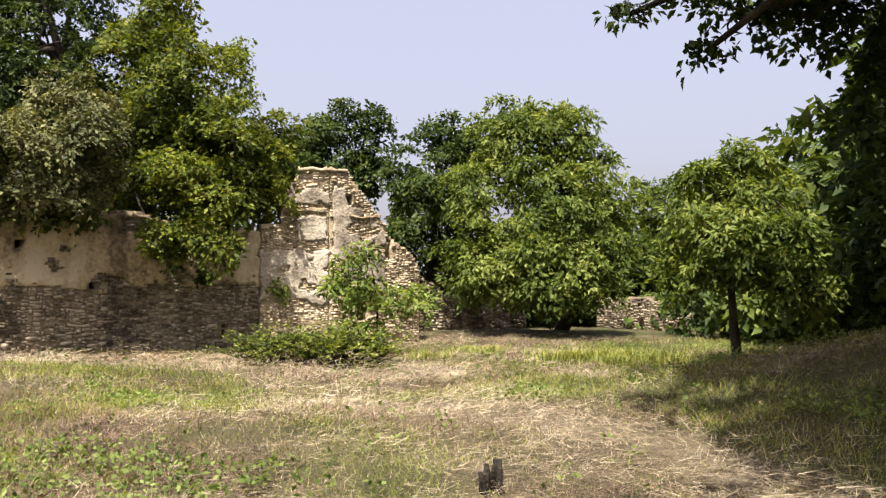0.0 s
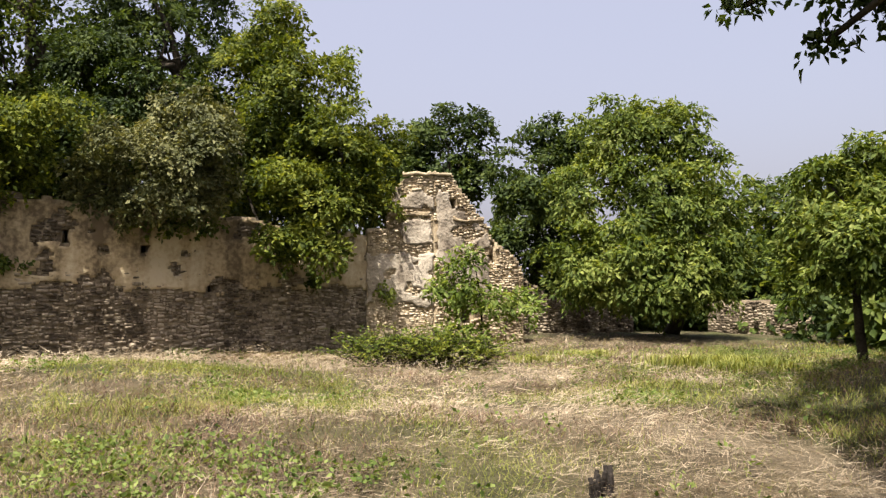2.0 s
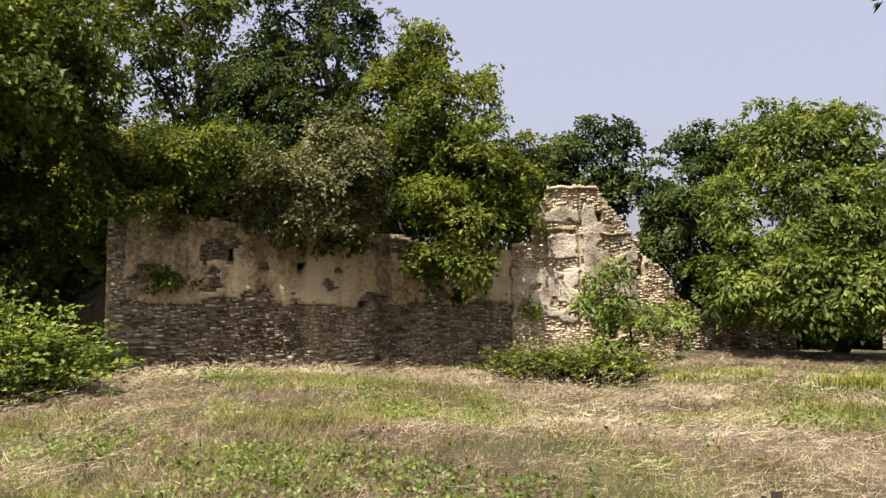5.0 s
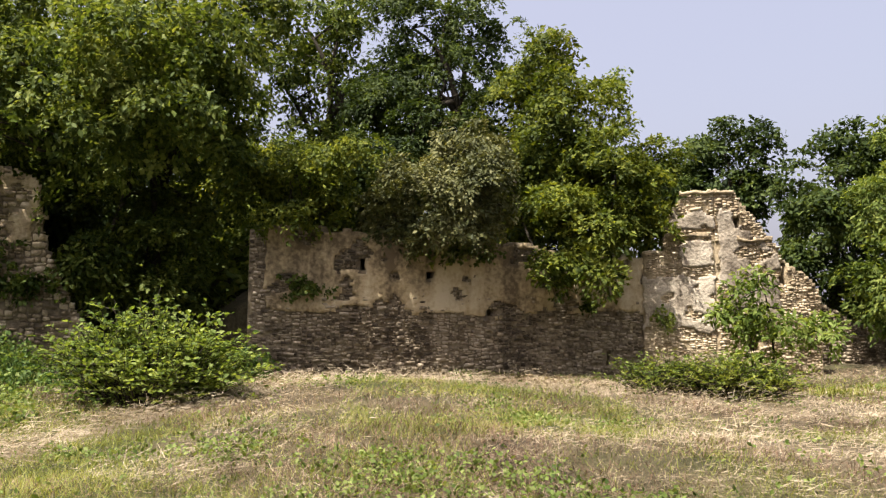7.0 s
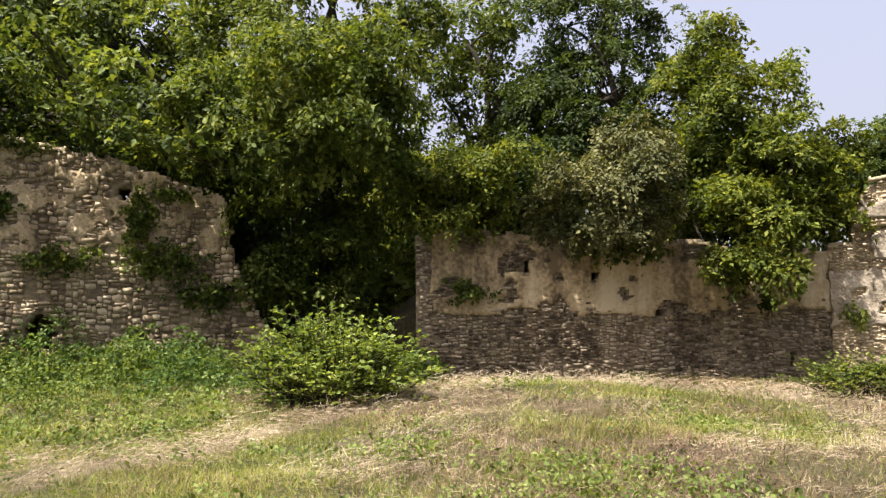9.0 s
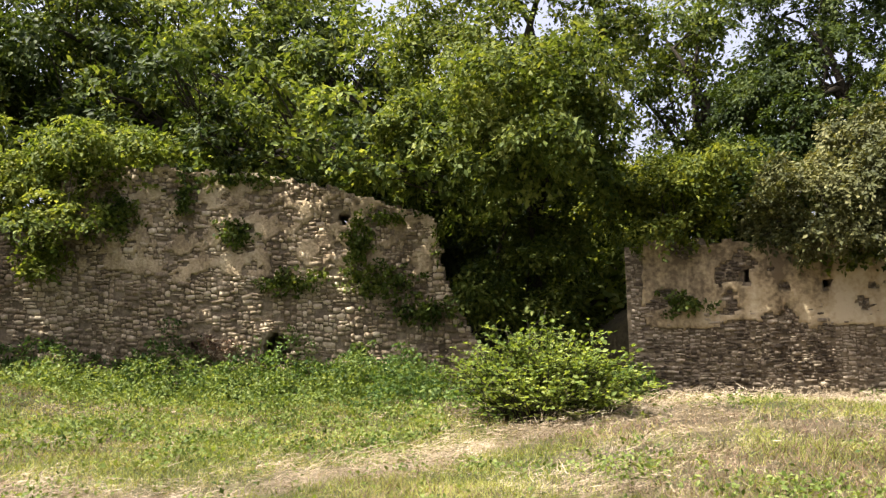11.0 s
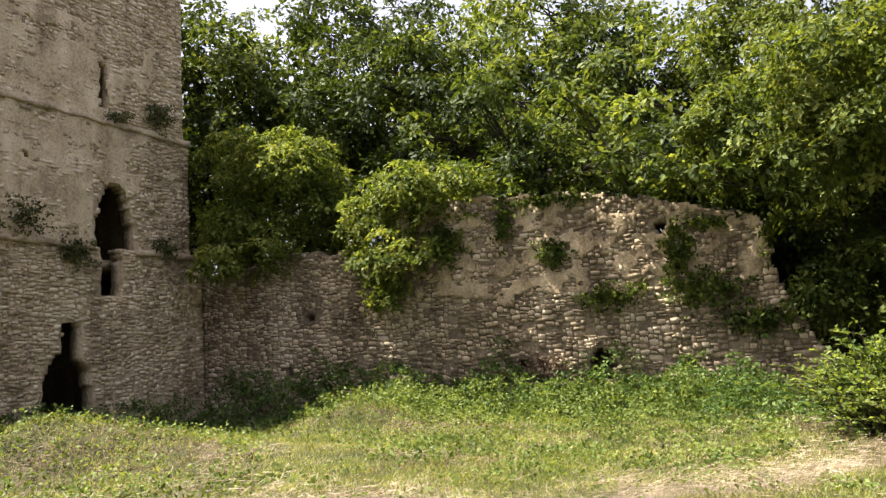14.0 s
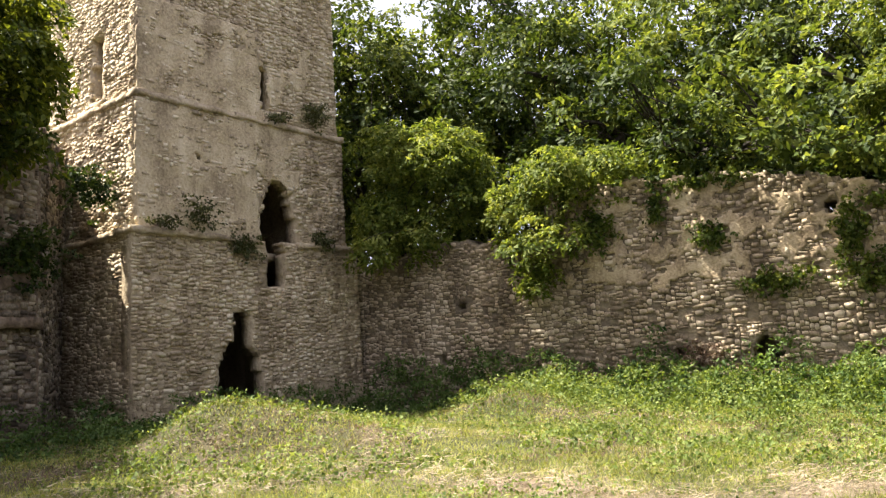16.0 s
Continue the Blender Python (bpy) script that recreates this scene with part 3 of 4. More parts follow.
def shrub(name, base, rx, ry, tall, stems, mat, label, seed, size=0.1):
    """Upright shoots from one stool, arching outward, with leaves along them and their side twigs."""
    rnd = np.random.default_rng(seed)
    root = new(name)
    root.location = base
    bv, bf, pos, way = [], [], [], []
    for k in range(stems):
        a, q = rnd.uniform(0, 6.28), math.sqrt(rnd.uniform())
        ox, oy = math.cos(a) * q * rx, math.sin(a) * q * ry
        high = tall * (1.0 - 0.62 * q * q) * rnd.uniform(0.7, 1.05) * (1.25 if rnd.uniform() < 0.12 else 1.0)
        line = bend((ox * 0.35, oy * 0.35, -0.1), (ox, oy, high), 0.1, rnd, 7)
        tube(bv, bf, line, 0.016, 0.004, 4)
        runs = [line[2:]]
        for _ in range(7):
            p = line[int(rnd.integers(1, 6))]
            tip = p + Vector((rnd.normal() * 0.3 + ox * 0.15, rnd.normal() * 0.3 + oy * 0.15, rnd.uniform(0.0, 0.35)))
            twig = bend(p, tip, 0.02, rnd, 4)
            tube(bv, bf, twig, 0.007, 0.003, 3)
            runs.append(twig)
        for run in runs:
            for u in range(len(run) - 1):
                seg = run[u + 1] - run[u]
                for _ in range(max(2, int(seg.length / 0.045))):
                    pos.append(run[u] + seg * rnd.uniform())
                    way.append(seg.normalized())
    raw("stem", bv, bf, BARK, root, smooth=True)
    p, d = np.array(pos), np.array(way) * 0.4
    n = len(p)
    side = rnd.normal(size=(n, 3))
    side[:, 2] = np.abs(side[:, 2]) * 0.3
    d = d + side * 0.7
    d /= np.linalg.norm(d, axis=1)[:, None]
    w = np.cross(d, np.array((0, 0, 1.0)) + rnd.normal(size=(n, 3)) * 0.45)
    w /= np.linalg.norm(w, axis=1)[:, None]
    nz = np.cross(w, d)
    z = size * rnd.uniform(0.5, 1.3, (n, 1))
    v = np.stack([p, p + d * z * 0.45 + w * z * 0.33 + nz * z * 0.08, p + d * z - nz * z * 0.1, p + d * z * 0.45 - w * z * 0.33 + nz * z * 0.08], 1)
    f = np.arange(n * 4).reshape(n, 4)
    raw("foliage", v.reshape(-1, 3), np.concatenate([f[:, [0, 1, 2]], f[:, [0, 2, 3]]]), mat, root)
    return tagged(root, label, "bush")


def place(az, d, z=None):
    x, y = polar(az, d)
    return (x, y, ground_z(x, y) if z is None else z)


def view_blobs(base, items, grow=1.18):
    """Blobs named by bearing, distance and height, with their radii, turned into offsets from the base."""
    out = []
    for az, d, z, rx, rz in items:
        x, y = polar(az, d)
        out.append((x - base[0], y - base[1], z - base[2], rx * grow, rx * grow, rz * grow))
    return out


def standing(name, base, items, **kw):
    return tree(name, base, blobs=view_blobs(base, items), **kw)


# walnut in the open
standing("walnut_tree", place(-8.2, 25.5), [(-4.6, 25, 6.8, 1.17, 0.94), (-8.1, 25, 6.8, 1.17, 0.81), (-10.2, 25, 5.6, 0.90, 0.90), (-3.1, 24.5, 4.9, 1.06, 1.24), (-7.2, 24, 4.6, 1.65, 1.39), (-11.0, 24.5, 3.6, 1.06, 1.24), (-1.9, 24, 2.6, 0.78, 1.04), (-4.8, 23.7, 2.7, 1.37, 1.20), (-8.4, 23.6, 2.4, 1.45, 1.19), (-11.9, 24.5, 2.4, 0.71, 0.89), (-2.9, 24, 1.7, 0.6, 0.4), (-6.3, 24, 1.75, 1.2, 0.4), (-9.6, 24.2, 1.8, 0.95, 0.45)], trunk_top=4.2, r=0.2, mat=LEAF_BRIGHT,
    label="broad walnut tree with bright green leaves in the open", size=0.19, seed=3, gap=-0.42, slender=0.42, droop=0.4, width=0.55, cover=1.15)
standing("young_walnut_tree", place(-20.4, 16.5), [(-20.6, 16.5, 4.2, 0.50, 0.50), (-18.4, 16.5, 3.7, 0.60, 0.54), (-22.4, 16.5, 3.5, 0.66, 0.54), (-16.9, 16.5, 2.7, 0.42, 0.60), (-20.2, 16, 2.6, 0.92, 0.69), (-23.7, 16.2, 2.5, 0.64, 0.70), (-25.1, 16, 1.8, 0.46, 0.52), (-17.2, 16.3, 1.9, 0.45, 0.45), (-21.2, 16.2, 2.0, 0.8, 0.4), (-23.6, 16, 1.7, 0.5, 0.25)], trunk_top=3.3, r=0.09, mat=LEAF_BRIGHT,
    label="young walnut tree with light green leaves behind a mound", size=0.16, seed=4, gap=-0.47, slender=0.42, droop=0.45, width=0.4)
# overhanging tree that shades the mound
SHADE = place(-64, 10)
tree("shade_tree", SHADE, 5.6, 0.3, view_blobs(SHADE, [(-27, 12.4, 6.5, 1.2, 0.8), (-24.5, 12.2, 5.5, 0.8, 0.5), (-21.5, 12, 5.5, 0.5, 0.25), (-18.5, 12, 5.1, 0.4, 0.18), (-13.5, 12, 5.75, 0.45, 0.12), (-17, 12, 5.9, 0.5, 0.16), (-21, 12, 6.1, 0.8, 0.3), (-30, 13, 4.4, 1.3, 1.7), (-32, 12, 2.8, 1.2, 1.2)], 1.0)
     + [(9.6 - SHADE[0], 10.4 - SHADE[1], 4.2, 2.0, 2.0, 2.2), (11 - SHADE[0], 5 - SHADE[1], 6, 2.8, 2.8, 2.6)],
     LEAF_DARK, "large spreading walnut tree overhanging the mown slope", size=0.17, width=0.38, cover=0.75, fill=1.3, seed=5, gap=-0.55, twigs=90)
# second canopy, above the view, added only to cast the mound's shadow
CANOPY = place(-78, 8.5)
tree("shade_tree", CANOPY, 6.2, 0.28, [(x - CANOPY[0], y - CANOPY[1], 7.3 + 0.06 * y - CANOPY[2], 1.5, 1.5, 0.7) for y in (3.2, 5.4, 7.4, 9.3) for x in (2.2 + 0.1 * y, 4.0, 6.0, 8.0)]
     + [(6 - CANOPY[0], -CANOPY[1], 7, 2.4, 2.4, 1.4)],
     LEAF_DARK, "added out-of-view canopy shading the mound", size=0.32, width=0.7, cover=1.35, fill=2.6, seed=15, gap=-0.9)
# trees on the wall top
standing("hornbeam_tree", place(16.5, 23.0, 2.6), [(19.9, 22.5, 8.8, 0.81, 1.30), (18.4, 22, 6.9, 1.43, 1.43), (21.8, 23, 7.7, 1.00, 1.33), (16.0, 21.5, 5.3, 1.55, 1.24), (13.4, 21, 4.4, 0.91, 0.83), (18.4, 20.3, 4.0, 1.32, 1.03), (20.0, 19.5, 2.8, 0.70, 0.49), (16.1, 19.7, 3.0, 0.85, 0.57), (20.8, 21.5, 5.2, 1.09, 1.24), (11.8, 24, 6.3, 0.69, 0.69)],
    trunk_top=3.4, r=0.16, mat=LEAF_YELLOW, label="yellow-green hornbeam leaning over the plastered wall", size=0.15, seed=6, stems=2, width=0.55, gap=-0.28, cover=1.1)
standing("oak_tree", place(26, 24.5, 3.2), [(29.6, 24.5, 10.8, 1.33, 1.42), (25.2, 24.5, 10.6, 1.33, 1.24), (27.4, 24, 8.5, 1.91, 1.39), (31.6, 25, 9.1, 1.08, 1.45), (23.9, 24, 7.4, 1.04, 1.21), (29.9, 23.5, 6.6, 1.53, 1.02), (33.2, 25, 7.8, 0.90, 1.26)],
    trunk_top=5.2, r=0.25, mat=LEAF_DARK, label="tall dark oak on the terrace above the wall", size=0.14, seed=7, gap=-0.24, width=0.55, cover=1.0)
standing("elder_tree", place(25, 20.8, 2.9), [(24.9, 20, 5.9, 1.01, 0.79), (28.2, 18.8, 4.5, 1.49, 0.95), (23.9, 18.6, 4.7, 0.74, 0.87), (30.9, 18.6, 4.0, 0.81, 0.54), (26.6, 18.4, 3.6, 1.06, 0.37), (23.5, 18.6, 3.8, 0.54, 0.47)],
    trunk_top=1.8, r=0.1, mat=LEAF_GREY, label="grey-green elder bush spilling over the plastered wall", size=0.12, seed=8, stems=3, width=0.42, gap=-0.12, cover=1.0)
standing("ash_tree", place(34.8, 28, 3.2), [(37.3, 28, 11.9, 1.82, 1.42), (39.0, 28, 9.8, 0.91, 1.21), (34.8, 28, 9.9, 1.01, 1.21), (36.5, 27.5, 7.7, 1.19, 0.89), (34.6, 28, 12.2, 1.01, 1.01)],
    trunk_top=6, r=0.26, mat=LEAF_MID, label="airy ash tree on the terrace", size=0.19, seed=9, gap=-0.22, width=0.55, cover=0.8)
standing("hazel_bush", place(36, 21.2, 2.6), [(37.6, 20.3, 5.2, 1.32, 0.88), (40.8, 20.5, 4.8, 0.89, 0.74), (35.2, 19.2, 4.2, 0.62, 0.55), (42.0, 20.5, 5.6, 0.74, 0.74), (38.4, 18.6, 3.9, 0.67, 0.34), (37, 18.4, 5.0, 0.7, 0.35), (33.5, 18.4, 5.6, 0.6, 0.4)],
    trunk_top=1.8, r=0.08, mat=LEAF_YELLOW, label="yellow-green hazel on the wall's broken end", size=0.13, seed=10, stems=3, width=0.5, gap=-0.16)
standing("linden_tree", place(48.5, 24.5, 0.8), [(54.2, 23, 10.9, 1.41, 1.50), (48.7, 22, 9.8, 1.75, 1.59), (43.8, 23, 9.2, 1.25, 1.50), (51.0, 21.5, 7.5, 1.79, 0.85), (46.1, 22, 6.4, 1.35, 0.95), (56.4, 22, 7.9, 1.11, 0.79), (49.1, 22.5, 4.8, 1.79, 1.30), (44.7, 24, 4.8, 1.13, 1.30), (50.9, 22.5, 2.9, 1.06, 0.98), (46.9, 23, 2.4, 1.16, 1.00), (51.0, 24, 13.9, 2.60, 1.56), (45.1, 24, 13.4, 1.91, 1.39), (42.5, 19, 5.6, 0.62, 0.69), (43.1, 18.6, 6.8, 0.81, 0.60), (46, 17.8, 6.2, 1.3, 0.8), (48.5, 18, 7.5, 1.5, 1.0), (44.5, 17.6, 8.0, 1.2, 0.9), (51, 18.8, 6.2, 1.2, 0.8), (53.5, 24, 6.5, 1.6, 1.4), (41.5, 23, 10.5, 1.2, 1.2)],
    trunk_top=8, r=0.3, mat=LEAF_LINDEN, label="tall dense linden filling the gap between the walls", size=0.17, seed=11, gap=-0.25, width=0.7, cover=0.9)
standing("ash_sapling", place(15, 24, 2.4), [(14.9, 23.5, 8.4, 0.44, 0.68), (15.9, 23.5, 7.4, 0.41, 0.51), (14.1, 23.5, 7.4, 0.34, 0.44)],
    trunk_top=4.4, r=0.03, mat=LEAF_LIT, label="thin light green ash sapling above the wall", size=0.15, seed=16, gap=-0.5, cover=0.6, width=0.3, twigs=24)
# thicket closing the gap between the walls
k = 0
for az, d, z, rr in ((42.5, 27, 3.2, 2.2), (45, 31, 4.0, 2.8), (49, 30, 3.2, 2.6), (53, 29, 4.4, 2.6), (56, 27.5, 5.5, 1.8), (47, 34, 9.0, 3.4), (52, 34, 10.0, 3.4), (38, 31, 6.0, 2.6), (33, 30, 6.6, 2.4), (28, 29, 6.6, 2.4), (22, 28, 6.0, 2.2), (15.5, 28.5, 5.0, 1.9)):
    k += 1
    standing("thicket_tree", place(az, d, 1.5 if az > 40 else 3), [(az, d, z, rr, rr), (az + 2, d - 0.5, z - 1.2, rr * 0.8, rr * 0.7), (az - 2, d, z + 1, rr * 0.7, rr * 0.6)], trunk_top=z - 1.5, r=0.12, mat=LEAF_BRIGHT if 40 < az < 46 else LEAF_DARK, label="leafy thicket tree between the walls",
        group="thicket between the walls", size=0.34, width=0.9, fill=1.15, seed=130 + k, gap=-0.5, twigs=12)
# behind the bastion
standing("beech_tree", place(7, 31, 2.6), [(7.4, 31, 7.9, 1.23, 1.01), (9.4, 31, 7.5, 0.90, 0.90), (5.4, 31, 8.1, 0.78, 0.72), (7.3, 31, 6.3, 1.7, 1.1), (9.5, 31, 6.0, 1.3, 1.1), (11.5, 31, 6.4, 1.2, 0.9), (5.2, 31, 6.4, 1.1, 1.1)], trunk_top=3.2, r=0.2, mat=LEAF_DARK,
    label="dark beech rising behind the bastion", size=0.19, seed=12, gap=-0.32, width=0.5)
standing("beech_tree", place(1.5, 30, 1.6), [(0.1, 30, 7.1, 1.30, 1.08), (2.9, 30, 6.4, 0.87, 1.08), (-1.9, 30.5, 7.4, 0.88, 0.84), (1.0, 29.5, 4.6, 1.49, 1.28), (3.0, 29, 3.4, 0.94, 0.84), (-0.5, 29, 2.7, 1.26, 1.26), (1.6, 25.6, 5.0, 0.9, 0.6), (0.2, 26.2, 4.6, 0.9, 0.7)], trunk_top=3.4, r=0.2, mat=LEAF_DARK,
    label="dark beech beside the bastion", size=0.19, seed=13, gap=-0.37, width=0.6)
# maples on the east side, mostly out of view, added to hold back skylight
k = 0
for az, d in ((-44, 15), (-56, 13), (-70, 13), (-88, 12), (-38, 20)):
    k += 1
    standing("maple_tree", place(az, d), [(az, d, 6, 3.2, 3.2), (az + 8, d, 4, 2.2, 2.2), (az - 8, d + 1, 4.5, 2.4, 2.4), (az, d - 1, 2.6, 2.2, 1.6)], trunk_top=5.5, r=0.22,
        mat=LEAF_DARK, group="maples on the east side", label="added dense dark maple that blocks skylight beside the mound", size=0.46, width=1.1, fill=1.1, seed=150 + k, gap=-0.9, twigs=12)
# far wood to the east
k = 0
for az, d, z, rr, rz in ((-12, 40, 4.2, 3.2, 2.8), (-16, 42, 4.5, 3.2, 2.6), (-19.5, 38, 4.0, 3.0, 3.0), (-24, 30, 4.0, 3.2, 3.0), (-29, 24, 3.2, 2.8, 2.6), (-34, 22, 4.2, 3.2, 3.2), (-14, 36, 2.4, 2.4, 1.4), (-2, 33, 2.0, 2.6, 1.6), (-6, 35, 2.4, 3.0, 1.9), (-10, 34, 2.2, 2.8, 1.8), (-18, 33, 2.0, 2.6, 1.7), (-22, 27, 1.8, 2.2, 1.5), (-26, 24, 1.8, 2.2, 1.5)):
    k += 1
    standing("maple_tree", place(az, d), [(az, d, z, rr, rz), (az + 2, d - 0.6, z * 0.6, rr * 0.8, rz * 0.7), (az - 2.5, d, z * 0.7, rr * 0.8, rz * 0.7)], trunk_top=z, r=0.18,
        mat=LEAF_MID if k % 2 else LEAF_DARK, group="maples of the far wood", label="leafy maple in the far wood", size=0.33, width=0.9, fill=1.15, seed=20 + k)
# wood behind the tall wall
k = 0
for az, d, z, rr, rz in ((57, 29, 9.5, 3.2, 4.0), (62, 31, 11.0, 3.6, 4.2), (67.5, 29, 9.6, 3.2, 3.4), (72, 32, 12, 3.8, 4.0), (78, 30, 11, 3.2, 3.6), (84, 33, 12.5, 3.6, 4.2), (90, 35, 12, 3.6, 4.6), (97, 37, 12, 3.6, 4.6),
                          (74, 39, 9.5, 4.5, 4.0), (68, 26.8, 7.8, 2.6, 1.6), (57, 26, 6.8, 2.0, 1.8), (62.5, 26.0, 7.4, 2.2, 1.6), (74, 28, 8.2, 2.4, 2.0), (70, 24.0, 8.0, 1.5, 0.9), (64, 22.6, 7.4, 1.4, 0.8), (58, 21.9, 6.7, 1.2, 0.7), (94, 33, 14, 3.2, 3.0), (89, 32, 12, 3.0, 3.0), (66, 34, 16, 3.8, 3.0), (80, 35, 16.5, 3.8, 3.0), (93, 33, 8.5, 2.6, 3.0), (86, 31, 8.0, 2.4, 2.4), (100, 40, 9, 4, 4)):
    k += 1
    standing("oak_tree", place(az, d if d > 25.5 else d + 4, 4.4), [(az, d, z, rr, rz), (az + 3, d - 0.8, z + 1.5, rr * 0.8, rz * 0.6), (az - 3.5, d, z - 1.0, rr * 0.8, rz * 0.6), (az + 1, d - 1, z - rz * 0.7, rr * 0.9, rz * 0.4)],
        trunk_top=z - 3.4, r=0.24, mat=(LEAF_MID, LEAF_BRIGHT, LEAF_DARK)[k % 3], group="oaks behind the rubble wall", label="tall leafy oak on the terrace behind the rubble wall", size=0.26, width=0.85, cover=0.8, fill=1.02, seed=40 + k, gap=-0.03)
# bushes on the wall top and below
standing("wall_bush", place(90.5, 28.0, 5.2), [(91.2, 27, 9.1, 1.17, 0.88), (87.7, 26.8, 8.5, 1.74, 1.36), (85.3, 26.6, 7.5, 1.15, 1.15), (91.9, 27, 6.8, 0.98, 1.17), (89.3, 26.6, 6.1, 1.15, 0.77), (92.7, 26.5, 5.4, 0.77, 0.57)], trunk_top=1.4, r=0.07, mat=LEAF_LIT, label="bright green bush on the wall top beside the tower", category="bush", size=0.17, seed=60, stems=3, gap=-0.52, width=0.5)
standing("wall_bush", place(80.5, 25.4, 5.2), [(80.5, 24.8, 6.8, 1.08, 0.72), (77.2, 24.5, 6.0, 1.24, 0.89), (82.1, 24.9, 6.0, 0.90, 0.90), (79.8, 24.2, 5.0, 1.40, 0.79), (75.6, 24.3, 5.1, 0.70, 0.70), (81.0, 24, 4.1, 0.61, 0.52), (79, 23.5, 7.1, 1.1, 0.6), (74.5, 23.4, 7.3, 1.0, 0.45)], trunk_top=0.9, r=0.06, mat=LEAF_LIT, label="leafy bush hanging from the wall top", category="bush", size=0.16, seed=61, stems=3, gap=-0.52, width=0.45)
shrub("hazel_shrub", place(47.3, 14.5), 2.25, 1.15, 1.75, 170, LEAF_HAZEL, "bright green hazel shrub in front of the wall gap", 62)
standing("sapling", place(5.2, 18.2), [(6.1, 18.2, 2.3, 0.37, 0.42), (7.3, 18.2, 1.8, 0.37, 0.29), (5.1, 18.2, 1.6, 0.53, 0.37), (7.9, 18.2, 1.7, 0.26, 0.18), (5.9, 18, 0.8, 0.52, 0.18), (1.5, 18.2, 1.4, 0.37, 0.33), (3.5, 18.2, 1.2, 0.32, 0.26), (6.3, 18.2, 1.4, 0.39, 0.26)], trunk_top=2.1, r=0.035, mat=LEAF_HAZEL, label="thin walnut sapling before the bastion", category="sapling", size=0.17, seed=63, gap=-0.6, slender=0.4, width=0.25, cover=0.6)
shrub("bramble_bush", place(11.6, 16.2), 1.1, 0.7, 0.62, 60, LEAF_LIT, "low bramble thicket in the mown grass", 64, 0.075)
shrub("bramble_bush", place(7.4, 15.9), 1.3, 0.7, 0.75, 75, LEAF_LIT, "low bramble thicket in the mown grass", 65, 0.08)
standing("side_tree", place(119, 24, 5), [(116.6, 21.8, 10.0, 1.4, 1.8), (121, 21, 10.5, 2.0, 2.2), (126, 20, 9.0, 2.2, 2.2), (118, 21.5, 8.0, 1.2, 1.0)], trunk_top=3, r=0.12, mat=LEAF_YELLOW, label="sunlit tree on the wall beside the tower", size=0.22, seed=65)
standing("ash_tree", place(114.5, 34, 4), [(114.5, 34, 14, 2.6, 3.4), (117, 34, 11, 2.4, 2.6), (113.6, 35, 10, 1.8, 2.6), (115.5, 34, 18, 2.4, 2.4)], trunk_top=9, r=0.2, mat=LEAF_YELLOW, label="tall ash beyond the wall beside the tower", size=0.28, seed=66, gap=-0.5)
# tree added outside the view to shade the ground left of the tower
WEST = place(128, 17)
tree("added_shade_tree", WEST, 6, 0.25, [(x - WEST[0], y - WEST[1], z - WEST[2], 2.1, 2.1, 1.3) for x, y, z in ((-10.6, -8.6, 7.2), (-14.0, -9.8, 7.4), (-17.4, -11.4, 8.2), (-8, -10, 7.5), (-12, -12, 8.5), (-15.5, -13, 8.4))], LEAF_MID,
     "added, mostly unseen tree that shades the grass beside the tower", size=0.34, width=0.8, cover=1.3, fill=2.6, seed=67, gap=-0.9)


# ---- stones and plaster on the walls ----
def blot(s, z, scale, seed):
    return noise.noise((s * scale + seed, z * scale * 1.3, seed)) + 0.5 * noise.noise((s * scale * 3, z * scale * 3, seed + 4))


w1_plaster = lambda s, z: z > 1.75 + 0.25 * blot(s, 0, 0.6, 31) + 0.1 * blot(s, z, 3, 33) and blot(s, z, 1.1, 35) > -0.3 and s > 0.35
plaster_coat(w1, w1_plaster, w1["ob"], "ochre lime plaster")
lay_stones(w1, lambda s, z: z < 2.2 or not w1_plaster(s, z), w1["ob"], (0.04, 0.1), (0.1, 0.3), 0.04, 300, 71, missing=0.14, damp=True)
bl_plaster = lambda s, z: (1.35 + 0.3 * blot(s, 0, 0.8, 41) < z < 2.7 + 0.12 * blot(s, z, 2, 42) and blot(s, z, 1.6, 43) > -0.22) or (s > 0.95 + 0.1 * blot(0, z, 2, 44) and 2.95 < z < 3.62 and s < 1.72) or (z > 3.9 and z < 4.45 and blot(s, z, 1.6, 46) > 0.02)
br_plaster = lambda s, z: z > 1.5 + 0.4 * blot(s, 0, 0.8, 45) and s > 0.12 and z < 4.55 - 0.85 * max(0, s - 0.1) + 0.2 * blot(s, z, 2.2, 49) and blot(s, z, 1.5, 47) > -0.3 and s < 1.6
PLASTER_PALE = material("pale_plaster", (0.265, 0.222, 0.17), (0.105, 0.084, 0.063), (0.42, 0.365, 0.29), 2.2, 14, bump=0.9, bumpdist=0.04, streak=0.9)
for w, pl, k in ((b_l, bl_plaster, 0), (b_r, br_plaster, 1)):
    plaster_coat(w, pl, w["ob"], "pale lime plaster", mat=PLASTER_PALE, cell=0.06)
    lay_stones(w, lambda s, z: not pl(s, z), w["ob"], (0.045, 0.1), (0.09, 0.24), 0.04, 150, 73 + k, missing=0.12)
for w, sa, sb, z in ((b_l, 0.56, 1.68, 3.72), (b_l, 0.95, 1.8, 4.82), (b_r, 0.0, 0.5, 4.84), (b_r, 0.55, 1.45, 3.62)):
    a, b = (w["p0"] + w["t"] * k + w["n"] * 0.09 for k in (sa, sb))
    led = sheet_wall("ledge", a.xy, b.xy, ragged([(0, z + 0.08), (5, z + 0.08)], 0.09, z), 0.2, MORTAR, w["ob"], z, cell=0.04, rough=0.05)
